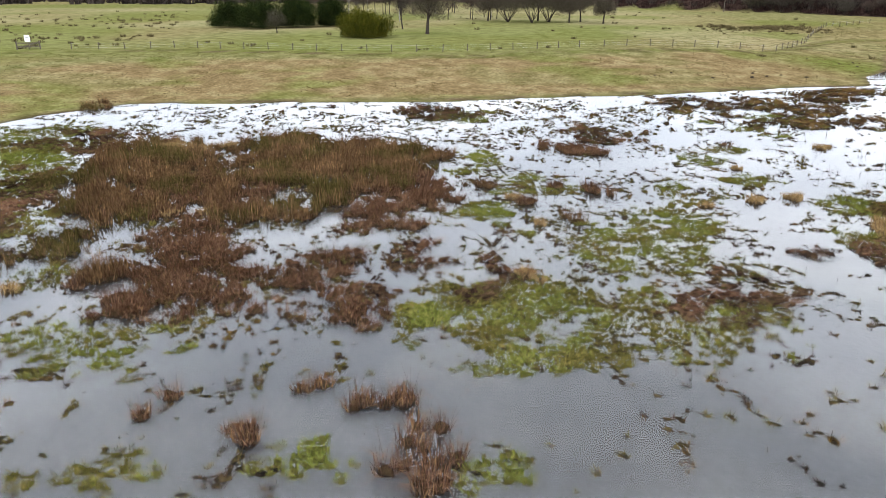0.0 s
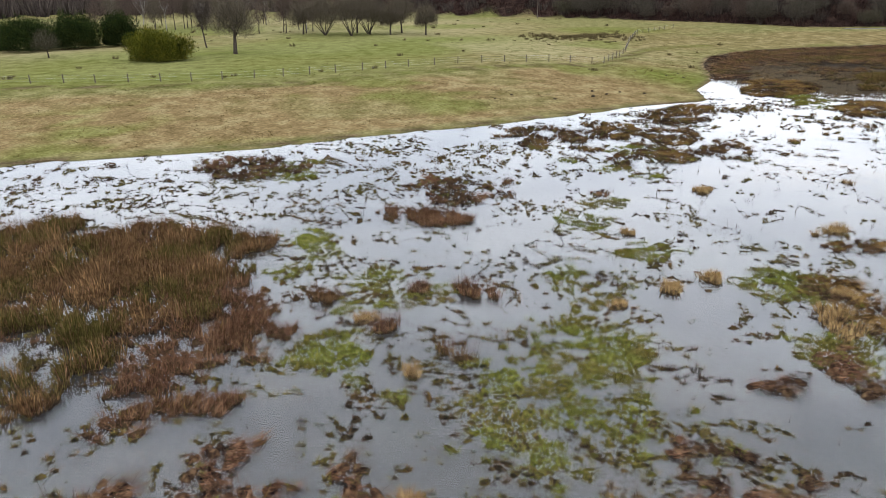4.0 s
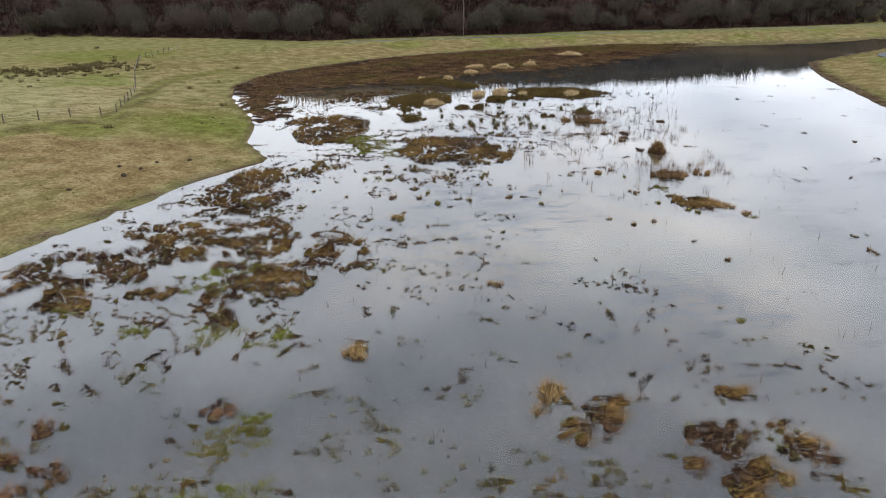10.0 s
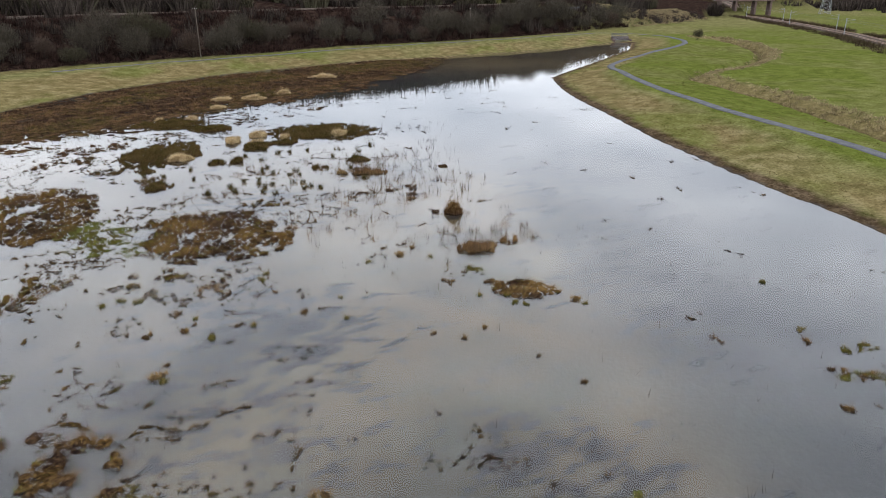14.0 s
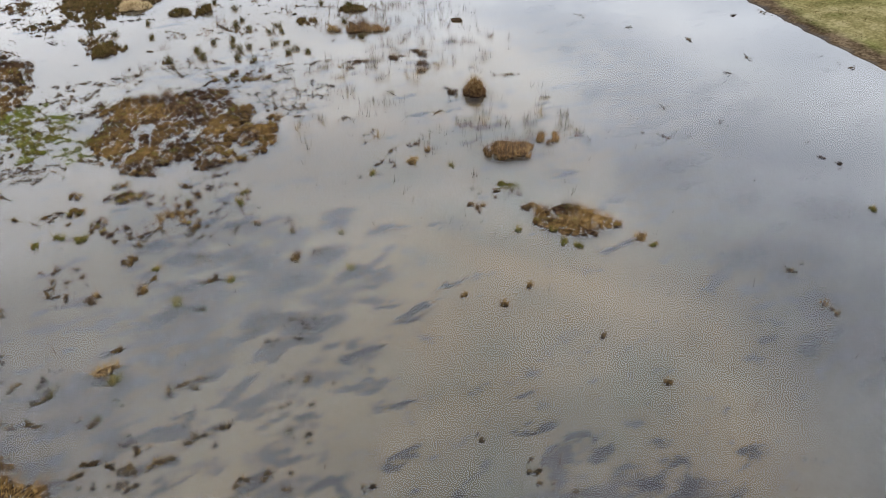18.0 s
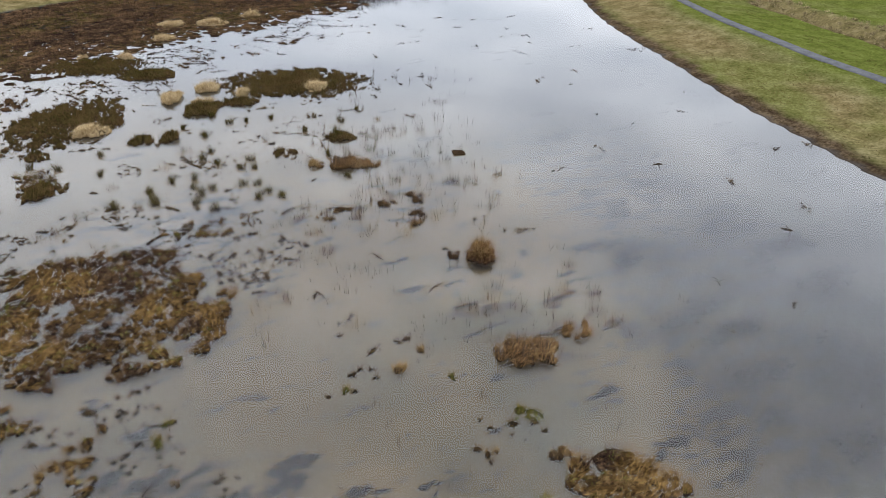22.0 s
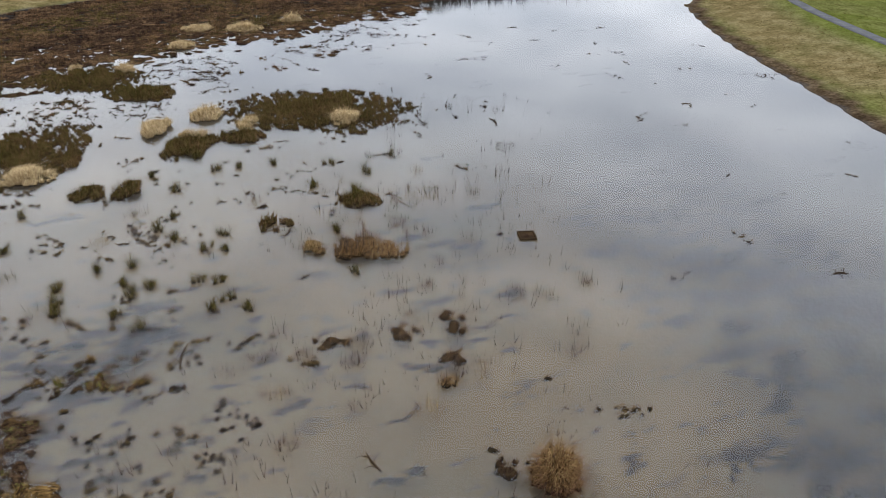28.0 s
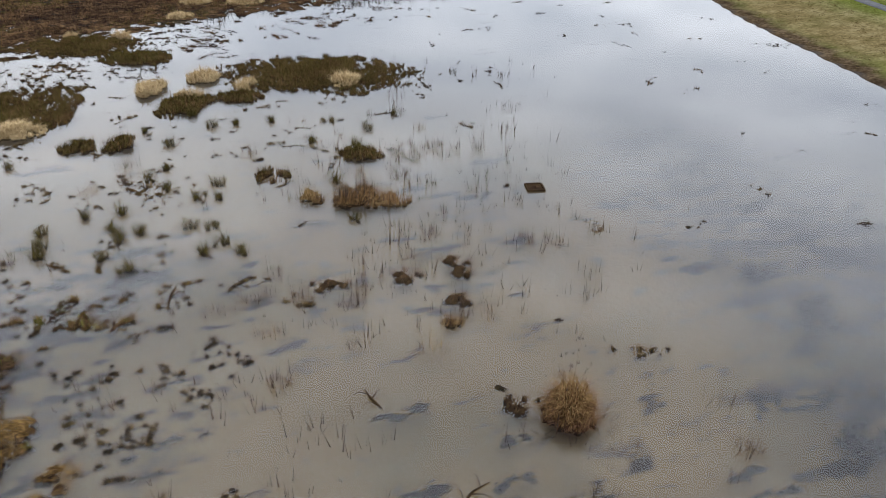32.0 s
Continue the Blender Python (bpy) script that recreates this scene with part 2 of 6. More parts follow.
def ground_material():
    """Turf: dry straw-coloured grass, green grass, lush grass and wet mud, laid by the masks of the land."""
    m = bpy.data.materials.new("turf")
    m.use_nodes = True
    t = m.node_tree
    b = t.nodes["Principled BSDF"]
    b.inputs["Roughness"].default_value = 0.95
    b.inputs["Specular IOR Level"].default_value = 0.0
    tc = t.nodes.new("ShaderNodeTexCoord")

    def noise_of(scale, detail=4.0):
        n = node(t, "ShaderNodeTexNoise", Scale=scale, Detail=detail)
        t.links.new(tc.outputs["Object"], n.inputs["Vector"])
        return n.outputs["Fac"]

    mid, fine = noise_of(0.4), noise_of(2.3)

    def tones(stops, source):
        r = ramp(t, [(at, tuple(0.7 * c for c in colour)) for at, colour in stops])
        t.links.new(source, r.inputs["Fac"])
        return r.outputs["Color"]

    def blend(fac, one, two):
        x = node(t, "ShaderNodeMix", data_type="RGBA")
        t.links.new(fac, x.inputs["Factor"])
        t.links.new(one, x.inputs["A"])
        t.links.new(two, x.inputs["B"])
        return x.outputs["Result"]

    def sums(one, two, k, c):
        a = node(t, "ShaderNodeMath", operation="MULTIPLY_ADD", use_clamp=True)
        t.links.new(two, a.inputs[0])
        a.inputs[1].default_value = k
        s = node(t, "ShaderNodeMath", operation="ADD")
        t.links.new(one, s.inputs[0])
        s.inputs[1].default_value = c
        t.links.new(s.outputs[0], a.inputs[2])
        return a.outputs[0]

    tuft = noise_of(4.5)
    grain = sums(mid, fine, 0.8, -0.4)
    grain2 = sums(grain, tuft, 0.6, -0.3)
    green = tones([(0.15, (0.05, 0.05, 0.015)), (0.5, (0.106, 0.098, 0.037)), (0.85, (0.18, 0.158, 0.074))], grain2)
    dry = tones([(0.15, (0.06, 0.042, 0.018)), (0.5, (0.128, 0.09, 0.041)), (0.85, (0.21, 0.156, 0.08))], grain2)
    lush = tones([(0.15, (0.034, 0.044, 0.007)), (0.5, (0.07, 0.085, 0.015)), (0.85, (0.12, 0.135, 0.03))], grain2)
    mud = tones([(0.25, (0.022, 0.014, 0.009)), (0.5, (0.05, 0.034, 0.02)), (0.75, (0.1, 0.071, 0.042))], grain2)

    def mask(name, k=1.0, c=0.0):
        a = node(t, "ShaderNodeAttribute", attribute_name=name)
        return sums(a.outputs["Fac"], mid, k, c)

    colour = blend(mask("dry", 0.9, -0.42), green, dry)
    bleached = tones([(0.15, (0.12, 0.105, 0.05)), (0.5, (0.215, 0.19, 0.1)), (0.85, (0.32, 0.28, 0.165))], grain2)
    colour = blend(mask("bleach", 0.8, -0.4), colour, bleached)
    colour = blend(mask("lush", 0.7, -0.35), colour, lush)
    colour = blend(mask("mud", 0.8, -0.4), colour, mud)
    # near-black ground tones for everything beyond the wood's edge
    wood_floor = tones([(0.3, (0.006, 0.004, 0.0035)), (0.5, (0.018, 0.011, 0.009)), (0.7, (0.045, 0.028, 0.02))], grain2)
    wooded = node(t, "ShaderNodeAttribute", attribute_name="wood_floor")
    colour = blend(wooded.outputs["Fac"], colour, wood_floor)
    lanes = node(t, "ShaderNodeTexNoise", Scale=0.035, Detail=3.0)
    t.links.new(tc.outputs["Object"], lanes.inputs["Vector"])
    plume = node(t, "ShaderNodeAttribute", attribute_name="plume")
    grey = tones([(0.36, (0.032, 0.033, 0.036)), (0.62, (0.055, 0.054, 0.053))], lanes.outputs["Fac"])
    brown = tones([(0.36, (0.24, 0.172, 0.096)), (0.5, (0.315, 0.22, 0.116)), (0.62, (0.38, 0.262, 0.134))], lanes.outputs["Fac"])
    silt = blend(plume.outputs["Fac"], grey, brown)
    # green slime over parts of the bed
    slimy = node(t, "ShaderNodeTexNoise", Scale=0.16, Detail=5.0, Roughness=0.6)
    t.links.new(tc.outputs["Object"], slimy.inputs["Vector"])
    slime_cover = node(t, "ShaderNodeAttribute", attribute_name="slime")
    slime = tones([(0.3, (0.062, 0.076, 0.056)), (0.7, (0.105, 0.122, 0.088))], slimy.outputs["Fac"])
    silt = blend(sums(slime_cover.outputs["Fac"], slimy.outputs["Fac"], 1.6, -0.85), silt, slime)
    # drowned weed combed by the current: broad beds and small streaks
    lie = node(t, "ShaderNodeMapping")
    lie.vector_type = "TEXTURE"
    lie.inputs["Rotation"].default_value = (0, 0, radians(-48))
    lie.inputs["Scale"].default_value = (2.3, 1.0, 1.0)
    t.links.new(tc.outputs["Object"], lie.inputs["Vector"])
    weedy = node(t, "ShaderNodeAttribute", attribute_name="weed")

    def beds_of(scale, detail, rough, gain, base, edge):
        n = node(t, "ShaderNodeTexNoise", Scale=scale, Detail=detail, Roughness=rough)
        t.links.new(lie.outputs["Vector"], n.inputs["Vector"])
        a = node(t, "ShaderNodeMath", operation="MULTIPLY_ADD")
        t.links.new(weedy.outputs["Fac"], a.inputs[0])
        a.inputs[1].default_value = gain
        t.links.new(n.outputs["Fac"], a.inputs[2])
        r = node(t, "ShaderNodeMapRange")
        r.interpolation_type = "SMOOTHSTEP"
        for key, value in (("From Min", base), ("From Max", base + edge)):
            r.inputs[key].default_value = value
        t.links.new(a.outputs[0], r.inputs["Value"])
        return r.outputs["Result"]

    purple = tones([(0.3, (0.026, 0.018, 0.024)), (0.7, (0.06, 0.044, 0.05))], mid)
    dusk = tones([(0.3, (0.012, 0.008, 0.012)), (0.7, (0.034, 0.025, 0.028))], mid)
    cover = node(t, "ShaderNodeMath", operation="MULTIPLY")
    cover.inputs[1].default_value = 0.8
    t.links.new(beds_of(0.5, 7.0, 0.7, 0.16, 0.635, 0.13), cover.inputs[0])
    silt = blend(cover.outputs[0], silt, purple)
    streaks = node(t, "ShaderNodeMath", operation="MULTIPLY")
    streaks.inputs[1].default_value = 0.9
    t.links.new(beds_of(1.2, 5.0, 0.6, 0.17, 0.65, 0.1), streaks.inputs[0])
    silt = blend(streaks.outputs[0], silt, dusk)
    # an old straight drain under the flood, floored with pale silt
    place = t.nodes.new("ShaderNodeSeparateXYZ")
    t.links.new(tc.outputs["Object"], place.inputs[0])
    down = node(t, "ShaderNodeMapRange")
    for key, value in (("From Min", 36.0), ("From Max", 98.0)):
        down.inputs[key].default_value = value
    t.links.new(place.outputs["Y"], down.inputs["Value"])
    middle = ramp(t, [(0.0, (0.3,) * 3), (0.2, (0.36,) * 3), (0.42, (0.67,) * 3), (0.64, (0.82,) * 3), (0.8, (0.7,) * 3), (1.0, (0.36,) * 3)])
    t.links.new(down.outputs["Result"], middle.inputs["Fac"])
    off = node(t, "ShaderNodeMath", operation="MULTIPLY_ADD")
    t.links.new(middle.outputs["Color"], off.inputs[0])
    off.inputs[1].default_value, off.inputs[2].default_value = 10.0, 60.0
    away = node(t, "ShaderNodeMath", operation="SUBTRACT")
    t.links.new(place.outputs["X"], away.inputs[0])
    t.links.new(off.outputs[0], away.inputs[1])
    wide = node(t, "ShaderNodeMath", operation="ABSOLUTE")
    t.links.new(away.outputs[0], wide.inputs[0])
    drain = node(t, "ShaderNodeMapRange")
    for key, value in (("From Min", 1.7), ("From Max", 0.7), ("To Max", 0.8)):
        drain.inputs[key].default_value = value
    t.links.new(wide.outputs[0], drain.inputs["Value"])
    ends = node(t, "ShaderNodeMapRange")
    for key, value in (("From Min", 40.0), ("From Max", 56.0)):
        ends.inputs[key].default_value = value
    t.links.new(place.outputs["Y"], ends.inputs["Value"])
    drained = node(t, "ShaderNodeMath", operation="MULTIPLY")
    t.links.new(drain.outputs["Result"], drained.inputs[0])
    t.links.new(ends.outputs["Result"], drained.inputs[1])
    silt = blend(drained.outputs[0], silt, brown)
    bed = node(t, "ShaderNodeAttribute", attribute_name="silt")
    colour = blend(bed.outputs["Fac"], colour, silt)
    t.links.new(colour, b.inputs["Base Color"])
    bp = node(t, "ShaderNodeBump", Strength=0.45, Distance=0.1)
    t.links.new(grain2, bp.inputs["Height"])
    t.links.new(bp.outputs["Normal"], b.inputs["Normal"])
    return m


def water_material():
    """Turbid flood water: a mirror by its angle, silt that lets a good part of the bed through."""
    m = bpy.data.materials.new("flood_water")
    m.use_nodes = True
    t = m.node_tree
    t.nodes.clear()
    o = t.nodes.new("ShaderNodeOutputMaterial")
    tc = t.nodes.new("ShaderNodeTexCoord")
    big = node(t, "ShaderNodeTexNoise", Scale=0.03, Detail=4.0)
    t.links.new(tc.outputs["Object"], big.inputs["Vector"])
    cloudy = ramp(t, [(0.35, (0.024, 0.023, 0.023)), (0.65, (0.042, 0.037, 0.032))])
    t.links.new(big.outputs["Fac"], cloudy.inputs["Fac"])
    body = t.nodes.new("ShaderNodeBsdfDiffuse")
    t.links.new(cloudy.outputs["Color"], body.inputs["Color"])
    clear = t.nodes.new("ShaderNodeBsdfTransparent")
    clear.inputs["Color"].default_value = (0.93, 0.95, 0.93, 1)
    inner = t.nodes.new("ShaderNodeMixShader")
    inner.inputs["Fac"].default_value = 0.67
    t.links.new(body.outputs[0], inner.inputs[1])
    t.links.new(clear.outputs[0], inner.inputs[2])
    shine = t.nodes.new("ShaderNodeBsdfGlossy")
    shine.inputs["Roughness"].default_value = 0.02
    f = node(t, "ShaderNodeFresnel", IOR=1.38)
    mix = t.nodes.new("ShaderNodeMixShader")
    t.links.new(f.outputs[0], mix.inputs["Fac"])
    t.links.new(inner.outputs[0], mix.inputs[1])
    t.links.new(shine.outputs[0], mix.inputs[2])
    t.links.new(mix.outputs[0], o.inputs["Surface"])
    return m


turf, flood = ground_material(), water_material()


# ---- mesh helpers ----
rng = np.random.default_rng(7)


def mesh_np(name, verts, tris, smooth=False):
    """A mesh from arrays of places and of corners, three to a face."""
    verts, tris = np.asarray(verts, np.float32).reshape(-1, 3), np.asarray(tris, np.int32).reshape(-1, 3)
    me = bpy.data.meshes.new(name)
    me.vertices.add(len(verts))
    me.vertices.foreach_set("co", verts.ravel())
    me.loops.add(len(tris) * 3)
    me.loops.foreach_set("vertex_index", tris.ravel())
    me.polygons.add(len(tris))
    me.polygons.foreach_set("loop_start", np.arange(0, len(tris) * 3, 3, dtype=np.int32))
    if smooth:
        me.polygons.foreach_set("use_smooth", np.ones(len(tris), bool))
    me.update(calc_edges=True)
    return me


def part(name, data, material, parent=None, label="", kind=""):
    """A mesh object from a bmesh, a mesh or a pair of arrays, under a thing or a part."""
    if isinstance(data, bmesh.types.BMesh):
        me = bpy.data.meshes.new(name)
        data.to_mesh(me)
        data.free()
    elif isinstance(data, tuple):
        me = mesh_np(name, *data)
    else:
        me = data
    if not me.materials:
        me.materials.append(material)
    ob = new(name, me)
    ob.parent = parent
    return tagged(ob, label, kind=kind)


def thing(name, x, y, z, label, category, group="", turn=0.0, kind=""):
    ob = new(name)
    ob.empty_display_size = 0.2
    ob.matrix_basis = pose(x, y, z, 0, 0, turn)
    return tagged(ob, label, category, group, kind)


def join(pieces):
    """Pairs of arrays as one pair."""
    verts, tris, at = [], [], 0
    for v, f in pieces:
        verts.append(v)
        tris.append(np.asarray(f) + at)
        at += len(v)
    return np.concatenate(verts), np.concatenate(tris)


def value_noise(x, y, scale, seed=0):
    """A smooth noise from 0 to 1 over the plan."""
    x, y = np.asarray(x) / scale + seed * 17.31, np.asarray(y) / scale - seed * 9.77
    i, j = np.floor(x).astype(np.int64), np.floor(y).astype(np.int64)
    u, v = x - i, y - j
    u, v = u * u * (3 - 2 * u), v * v * (3 - 2 * v)

    def h(a, b):
        n = (a * 374761393 + b * 668265263 + seed * 974711) & 0x7FFFFFFF
        n = ((n ^ (n >> 13)) * 1274126177) & 0x7FFFFFFF
        return ((n ^ (n >> 16)) & 0xFFFF) / 65535.0

    return (h(i, j) * (1 - u) + h(i + 1, j) * u) * (1 - v) + (h(i, j + 1) * (1 - u) + h(i + 1, j + 1) * u) * v


def smooth(a, b, x):
    t = np.clip((np.asarray(x, float) - a) / (b - a), 0, 1)
    return t * t * (3 - 2 * t)


def blades(base, count, height, reach, lean, width, droop=0.0, up=0.0, comb=0.0):
    """Tufts of leaves. base: rows of x, y, z, size; count blades each, of the height and lean given, starting within reach.
    With droop, a leaf has a bend in it."""
    base = np.asarray(base, float).reshape(-1, 4)
    b = np.repeat(base, count, 0)
    n = len(b)
    size = b[:, 3]
    turn = rng.uniform(0, 2 * np.pi, n)
    off = np.sqrt(rng.uniform(0, 1, n)) * reach * size
    out = np.stack([np.cos(turn), np.sin(turn)], 1)
    turn2 = turn + rng.normal(0, 0.7, n)
    if comb:
        flow = 8.0 * value_noise(b[:, 0], b[:, 1], 3.0, 77)
        turn2 = np.where(rng.uniform(0, 1, n) < comb, flow + rng.normal(0, 0.4, n), turn2)
    way = np.stack([np.cos(turn2), np.sin(turn2)], 1)
    foot = np.concatenate([b[:, :2] + out * off[:, None], b[:, 2:3] + up], 1)
    tall = height * size * rng.uniform(0.55, 1.15, n)
    tilt = np.abs(rng.normal(lean, min(lean * 0.45 + 0.05, max(0.1, (1.57 - lean) * 0.6)), n))
    side = np.stack([-way[:, 1], way[:, 0], np.zeros(n)], 1)
    spin = rng.uniform(-1.2, 1.2, n)[:, None]
    side = side * np.cos(spin) + np.concatenate([way, np.zeros((n, 1))], 1) * np.sin(spin)
    w = (width * rng.uniform(0.6, 1.4, n) * np.sqrt(size))[:, None] * side * 0.5
    rise, run = tall * np.cos(np.clip(tilt, 0, 1.5)), tall * np.sin(np.clip(tilt, 0, 1.5))
    if droop <= 0:
        tip = foot + np.concatenate([way * run[:, None], rise[:, None]], 1)
        v = np.stack([foot - w, foot + w, tip], 1).reshape(-1, 3)
        return v, np.arange(3 * n).reshape(-1, 3)
    knee = foot + np.concatenate([way * (run * 0.4)[:, None], (rise * 0.75)[:, None]], 1)
    tip = foot + np.concatenate([way * (run * (1 + droop))[:, None], (rise * (1 - droop * 0.5))[:, None]], 1)
    v = np.stack([foot - w, foot + w, knee - w * 0.7, knee + w * 0.7, tip], 1).reshape(-1, 3)
    k = np.arange(n)[:, None] * 5
    return v, np.concatenate([k + [0, 1, 3], k + [0, 3, 2], k + [2, 3, 4]], 1).reshape(-1, 3)


def mounds(base, radius, height):
    """Low uneven hummocks at rows of x, y, z, size."""
    base = np.asarray(base, float).reshape(-1, 4)
    n, k = len(base), 7
    ring = np.linspace(0, 2 * np.pi, k, endpoint=False)
    turn = rng.uniform(0, 6.3, (n, 1)) + ring
    stretch = rng.uniform(0.7, 1.4, (n, 1))
    skew = rng.uniform(0, np.pi, (n, 1))

    def loop(r, z):
        rr = r * radius * base[:, 3:4] * rng.uniform(0.75, 1.25, (n, k))
        a, b = rr * np.cos(turn) * stretch, rr * np.sin(turn) / stretch
        x, y = a * np.cos(skew) - b * np.sin(skew), a * np.sin(skew) + b * np.cos(skew)
        return np.stack([base[:, 0:1] + x, base[:, 1:2] + y, base[:, 2:3] + z * height * base[:, 3:4] * rng.uniform(0.7, 1.3, (n, k))], 2)

    low, mid = loop(1.0, 0.0), loop(0.62, 0.75)
    low[:, :, 2] = base[:, 2:3] - 0.12
    top = np.concatenate([base[:, :2], base[:, 2:3] + height * base[:, 3:4]], 1)[:, None]
    v = np.concatenate([low, mid, top], 1).reshape(-1, 3)
    f = []
    for i in range(k):
        j = (i + 1) % k
        f += [[i, j, k + j], [i, k + j, k + i], [k + i, k + j, 2 * k]]
    return v, (np.arange(n)[:, None, None] * (2 * k + 1) + np.array(f)).reshape(-1, 3)


def discs(base, radius, sides=6, long=1.0, way=0.0):
    """Low ragged cones at rows of x, y, z, size, drawn out one way."""
    base = np.asarray(base, float).reshape(-1, 4)
    n = len(base)
    turn = rng.uniform(0, 6.3, (n, 1)) + np.linspace(0, 2 * np.pi, sides, endpoint=False)
    r = radius * base[:, 3:4] * rng.uniform(0.5, 1.5, (n, sides))
    skew = way + rng.normal(0, 0.25, (n, 1))
    u, v = r * np.cos(turn) * long, r * np.sin(turn)
    ring = np.stack([base[:, 0:1] + u * np.cos(skew) - v * np.sin(skew), base[:, 1:2] + u * np.sin(skew) + v * np.cos(skew), np.repeat(base[:, 2:3] - 0.05, sides, 1)], 2)
    v = np.concatenate([ring, base[:, None, :3]], 1).reshape(-1, 3)
    k = np.arange(sides)
    f = np.stack([k, (k + 1) % sides, np.full(sides, sides)], 1)
    return v, (np.arange(n)[:, None, None] * (sides + 1) + f).reshape(-1, 3)


def tube(points, radii, sides=6):
    """A tapered limb along points."""
    points = [Vector(p) for p in points]
    v, f = [], []
    for i, p in enumerate(points):
        d = (points[min(i + 1, len(points) - 1)] - points[max(i - 1, 0)]).normalized()
        a = d.orthogonal().normalized()
        c = d.cross(a)
        for s in range(sides):
            q = 2 * math.pi * s / sides
            v.append(p + radii[i] * (math.cos(q) * a + math.sin(q) * c))
    for i in range(len(points) - 1):
        for s in range(sides):
            a, b = i * sides + s, i * sides + (s + 1) % sides
            f += [[a, b, b + sides], [a, b + sides, a + sides]]
    v.append(points[-1])
    for s in range(sides):
        f.append([(len(points) - 1) * sides + s, (len(points) - 1) * sides + (s + 1) % sides, len(v) - 1])
    return np.array([list(p) for p in v]), np.array(f)


def box(sx, sy, sz, at=(0, 0, 0), bevel=0.0, turn=0.0):
    """A block with its foot's middle at at."""
    bm = bmesh.new()
    bmesh.ops.create_cube(bm, size=1.0, matrix=pose(*at, 0, 0, turn) @ Matrix.Translation((0, 0, sz / 2)) @ Matrix.Diagonal((sx, sy, sz, 1)))
    if bevel:
        bmesh.ops.bevel(bm, geom=bm.edges[:], offset=bevel, segments=1, affect="EDGES")
    return bm


# ---- the land ----
NORTH = [(-60, 50), (-46, 62), (-43, 73), (-36, 81), (-15, 83), (0, 83.5), (10, 86), (26, 89), (37, 92), (46, 94.5), (58.5, 95.7), (60.5, 99),
         (63, 105), (69, 111), (75, 119), (86, 138), (95, 149), (107, 157), (118, 161), (150, 163), (170, 159), (190, 153), (233, 130), (256, 106),
         (278, 86), (300, 69), (322, 60), (334, 56)]
SOUTH = [(330, 50), (300, 50), (258, 57), (228, 63), (205.3, 67.2), (190, 63.5), (174, 58.8), (150, 48.7), (128.7, 40.1), (113.7, 32.6), (103.8, 27),
         (96.8, 22.6), (87.7, 18.5), (70, 8), (40, -8), (0, -22), (-40, -25), (-75, 0), (-80, 35)]
BASIN = np.array(NORTH + SOUTH, float)
WOOD_EDGE = np.array([(20, 520), (61, 411), (89, 336), (120, 300), (135, 275), (150, 232), (160, 198), (179, 190), (199, 178), (219, 163), (254, 147),
                      (270, 133), (289, 117), (314, 99), (348, 79), (372, 68), (410, 52), (470, 30), (560, 0)], float)
DITCH = np.array([(60, -28), (100, -9), (124, 4), (142, 8.5), (157, 12.5), (173, 18), (190, 25.5), (206, 33.5), (219, 29.5), (236, 19), (262, 9.5), (292, 5.5), (322, 9), (345, 15), (352, 24)], float)
PATH_S = [(60, -18), (90, -2), (114.4, 11.8), (128.3, 17.8), (138.8, 24.2), (155.1, 32.3), (174.8, 40.3), (194.9, 46.9), (213, 51.8), (224, 53.2), (240.5, 50.8), (259, 43.7),
          (285.9, 34.3), (305, 29.8), (323, 30.2), (343, 36), (357, 48)]
PATH_E = [(357, 48), (352, 66), (330, 80), (300, 100), (275, 122), (245, 143.3), (224, 153.6), (205.4, 164), (193.5, 173), (178.6, 180.6), (164, 187)]
TRACK_N = [(-120, 114), (-76, 116), (-50, 121), (-18, 115), (0, 112), (20, 119), (45, 125), (58, 128), (70, 142), (86, 160), (108, 170)]


MARSH_EDGE = [(78, 121), (86, 131), (101, 135), (113, 130), (124, 128.5), (140, 122), (155, 116), (175, 111.5), (201, 107.6), (225, 108), (247, 112)]


def to_line(x, y, line, closed=False):
    """The distance to a line, the number of its nearest stretch and the way along that."""
    line = np.asarray(line, float)
    a = line if closed else line[:-1]
    b = np.roll(line, -1, 0) if closed else line[1:]
    best, which, cross = np.full(np.shape(x), 1e9), np.zeros(np.shape(x), int), np.zeros(np.shape(x))
    for i, (p, q) in enumerate(zip(a, b)):
        d = q - p
        t = np.clip(((x - p[0]) * d[0] + (y - p[1]) * d[1]) / (d @ d), 0, 1)
        r = np.hypot(x - p[0] - t * d[0], y - p[1] - t * d[1])
        near = r < best
        best, which = np.where(near, r, best), np.where(near, i, which)
        cross = np.where(near, d[0] * (y - p[1]) - d[1] * (x - p[0]), cross)
    return best, which, cross


def inside(x, y, line):
    line = np.asarray(line, float)
    odd = np.zeros(np.shape(x), bool)
    for p, q in zip(line, np.roll(line, -1, 0)):
        if p[1] != q[1]:
            odd ^= ((p[1] > y) != (q[1] > y)) & (x < (q[0] - p[0]) * (y - p[1]) / (q[1] - p[1]) + p[0])
    return odd


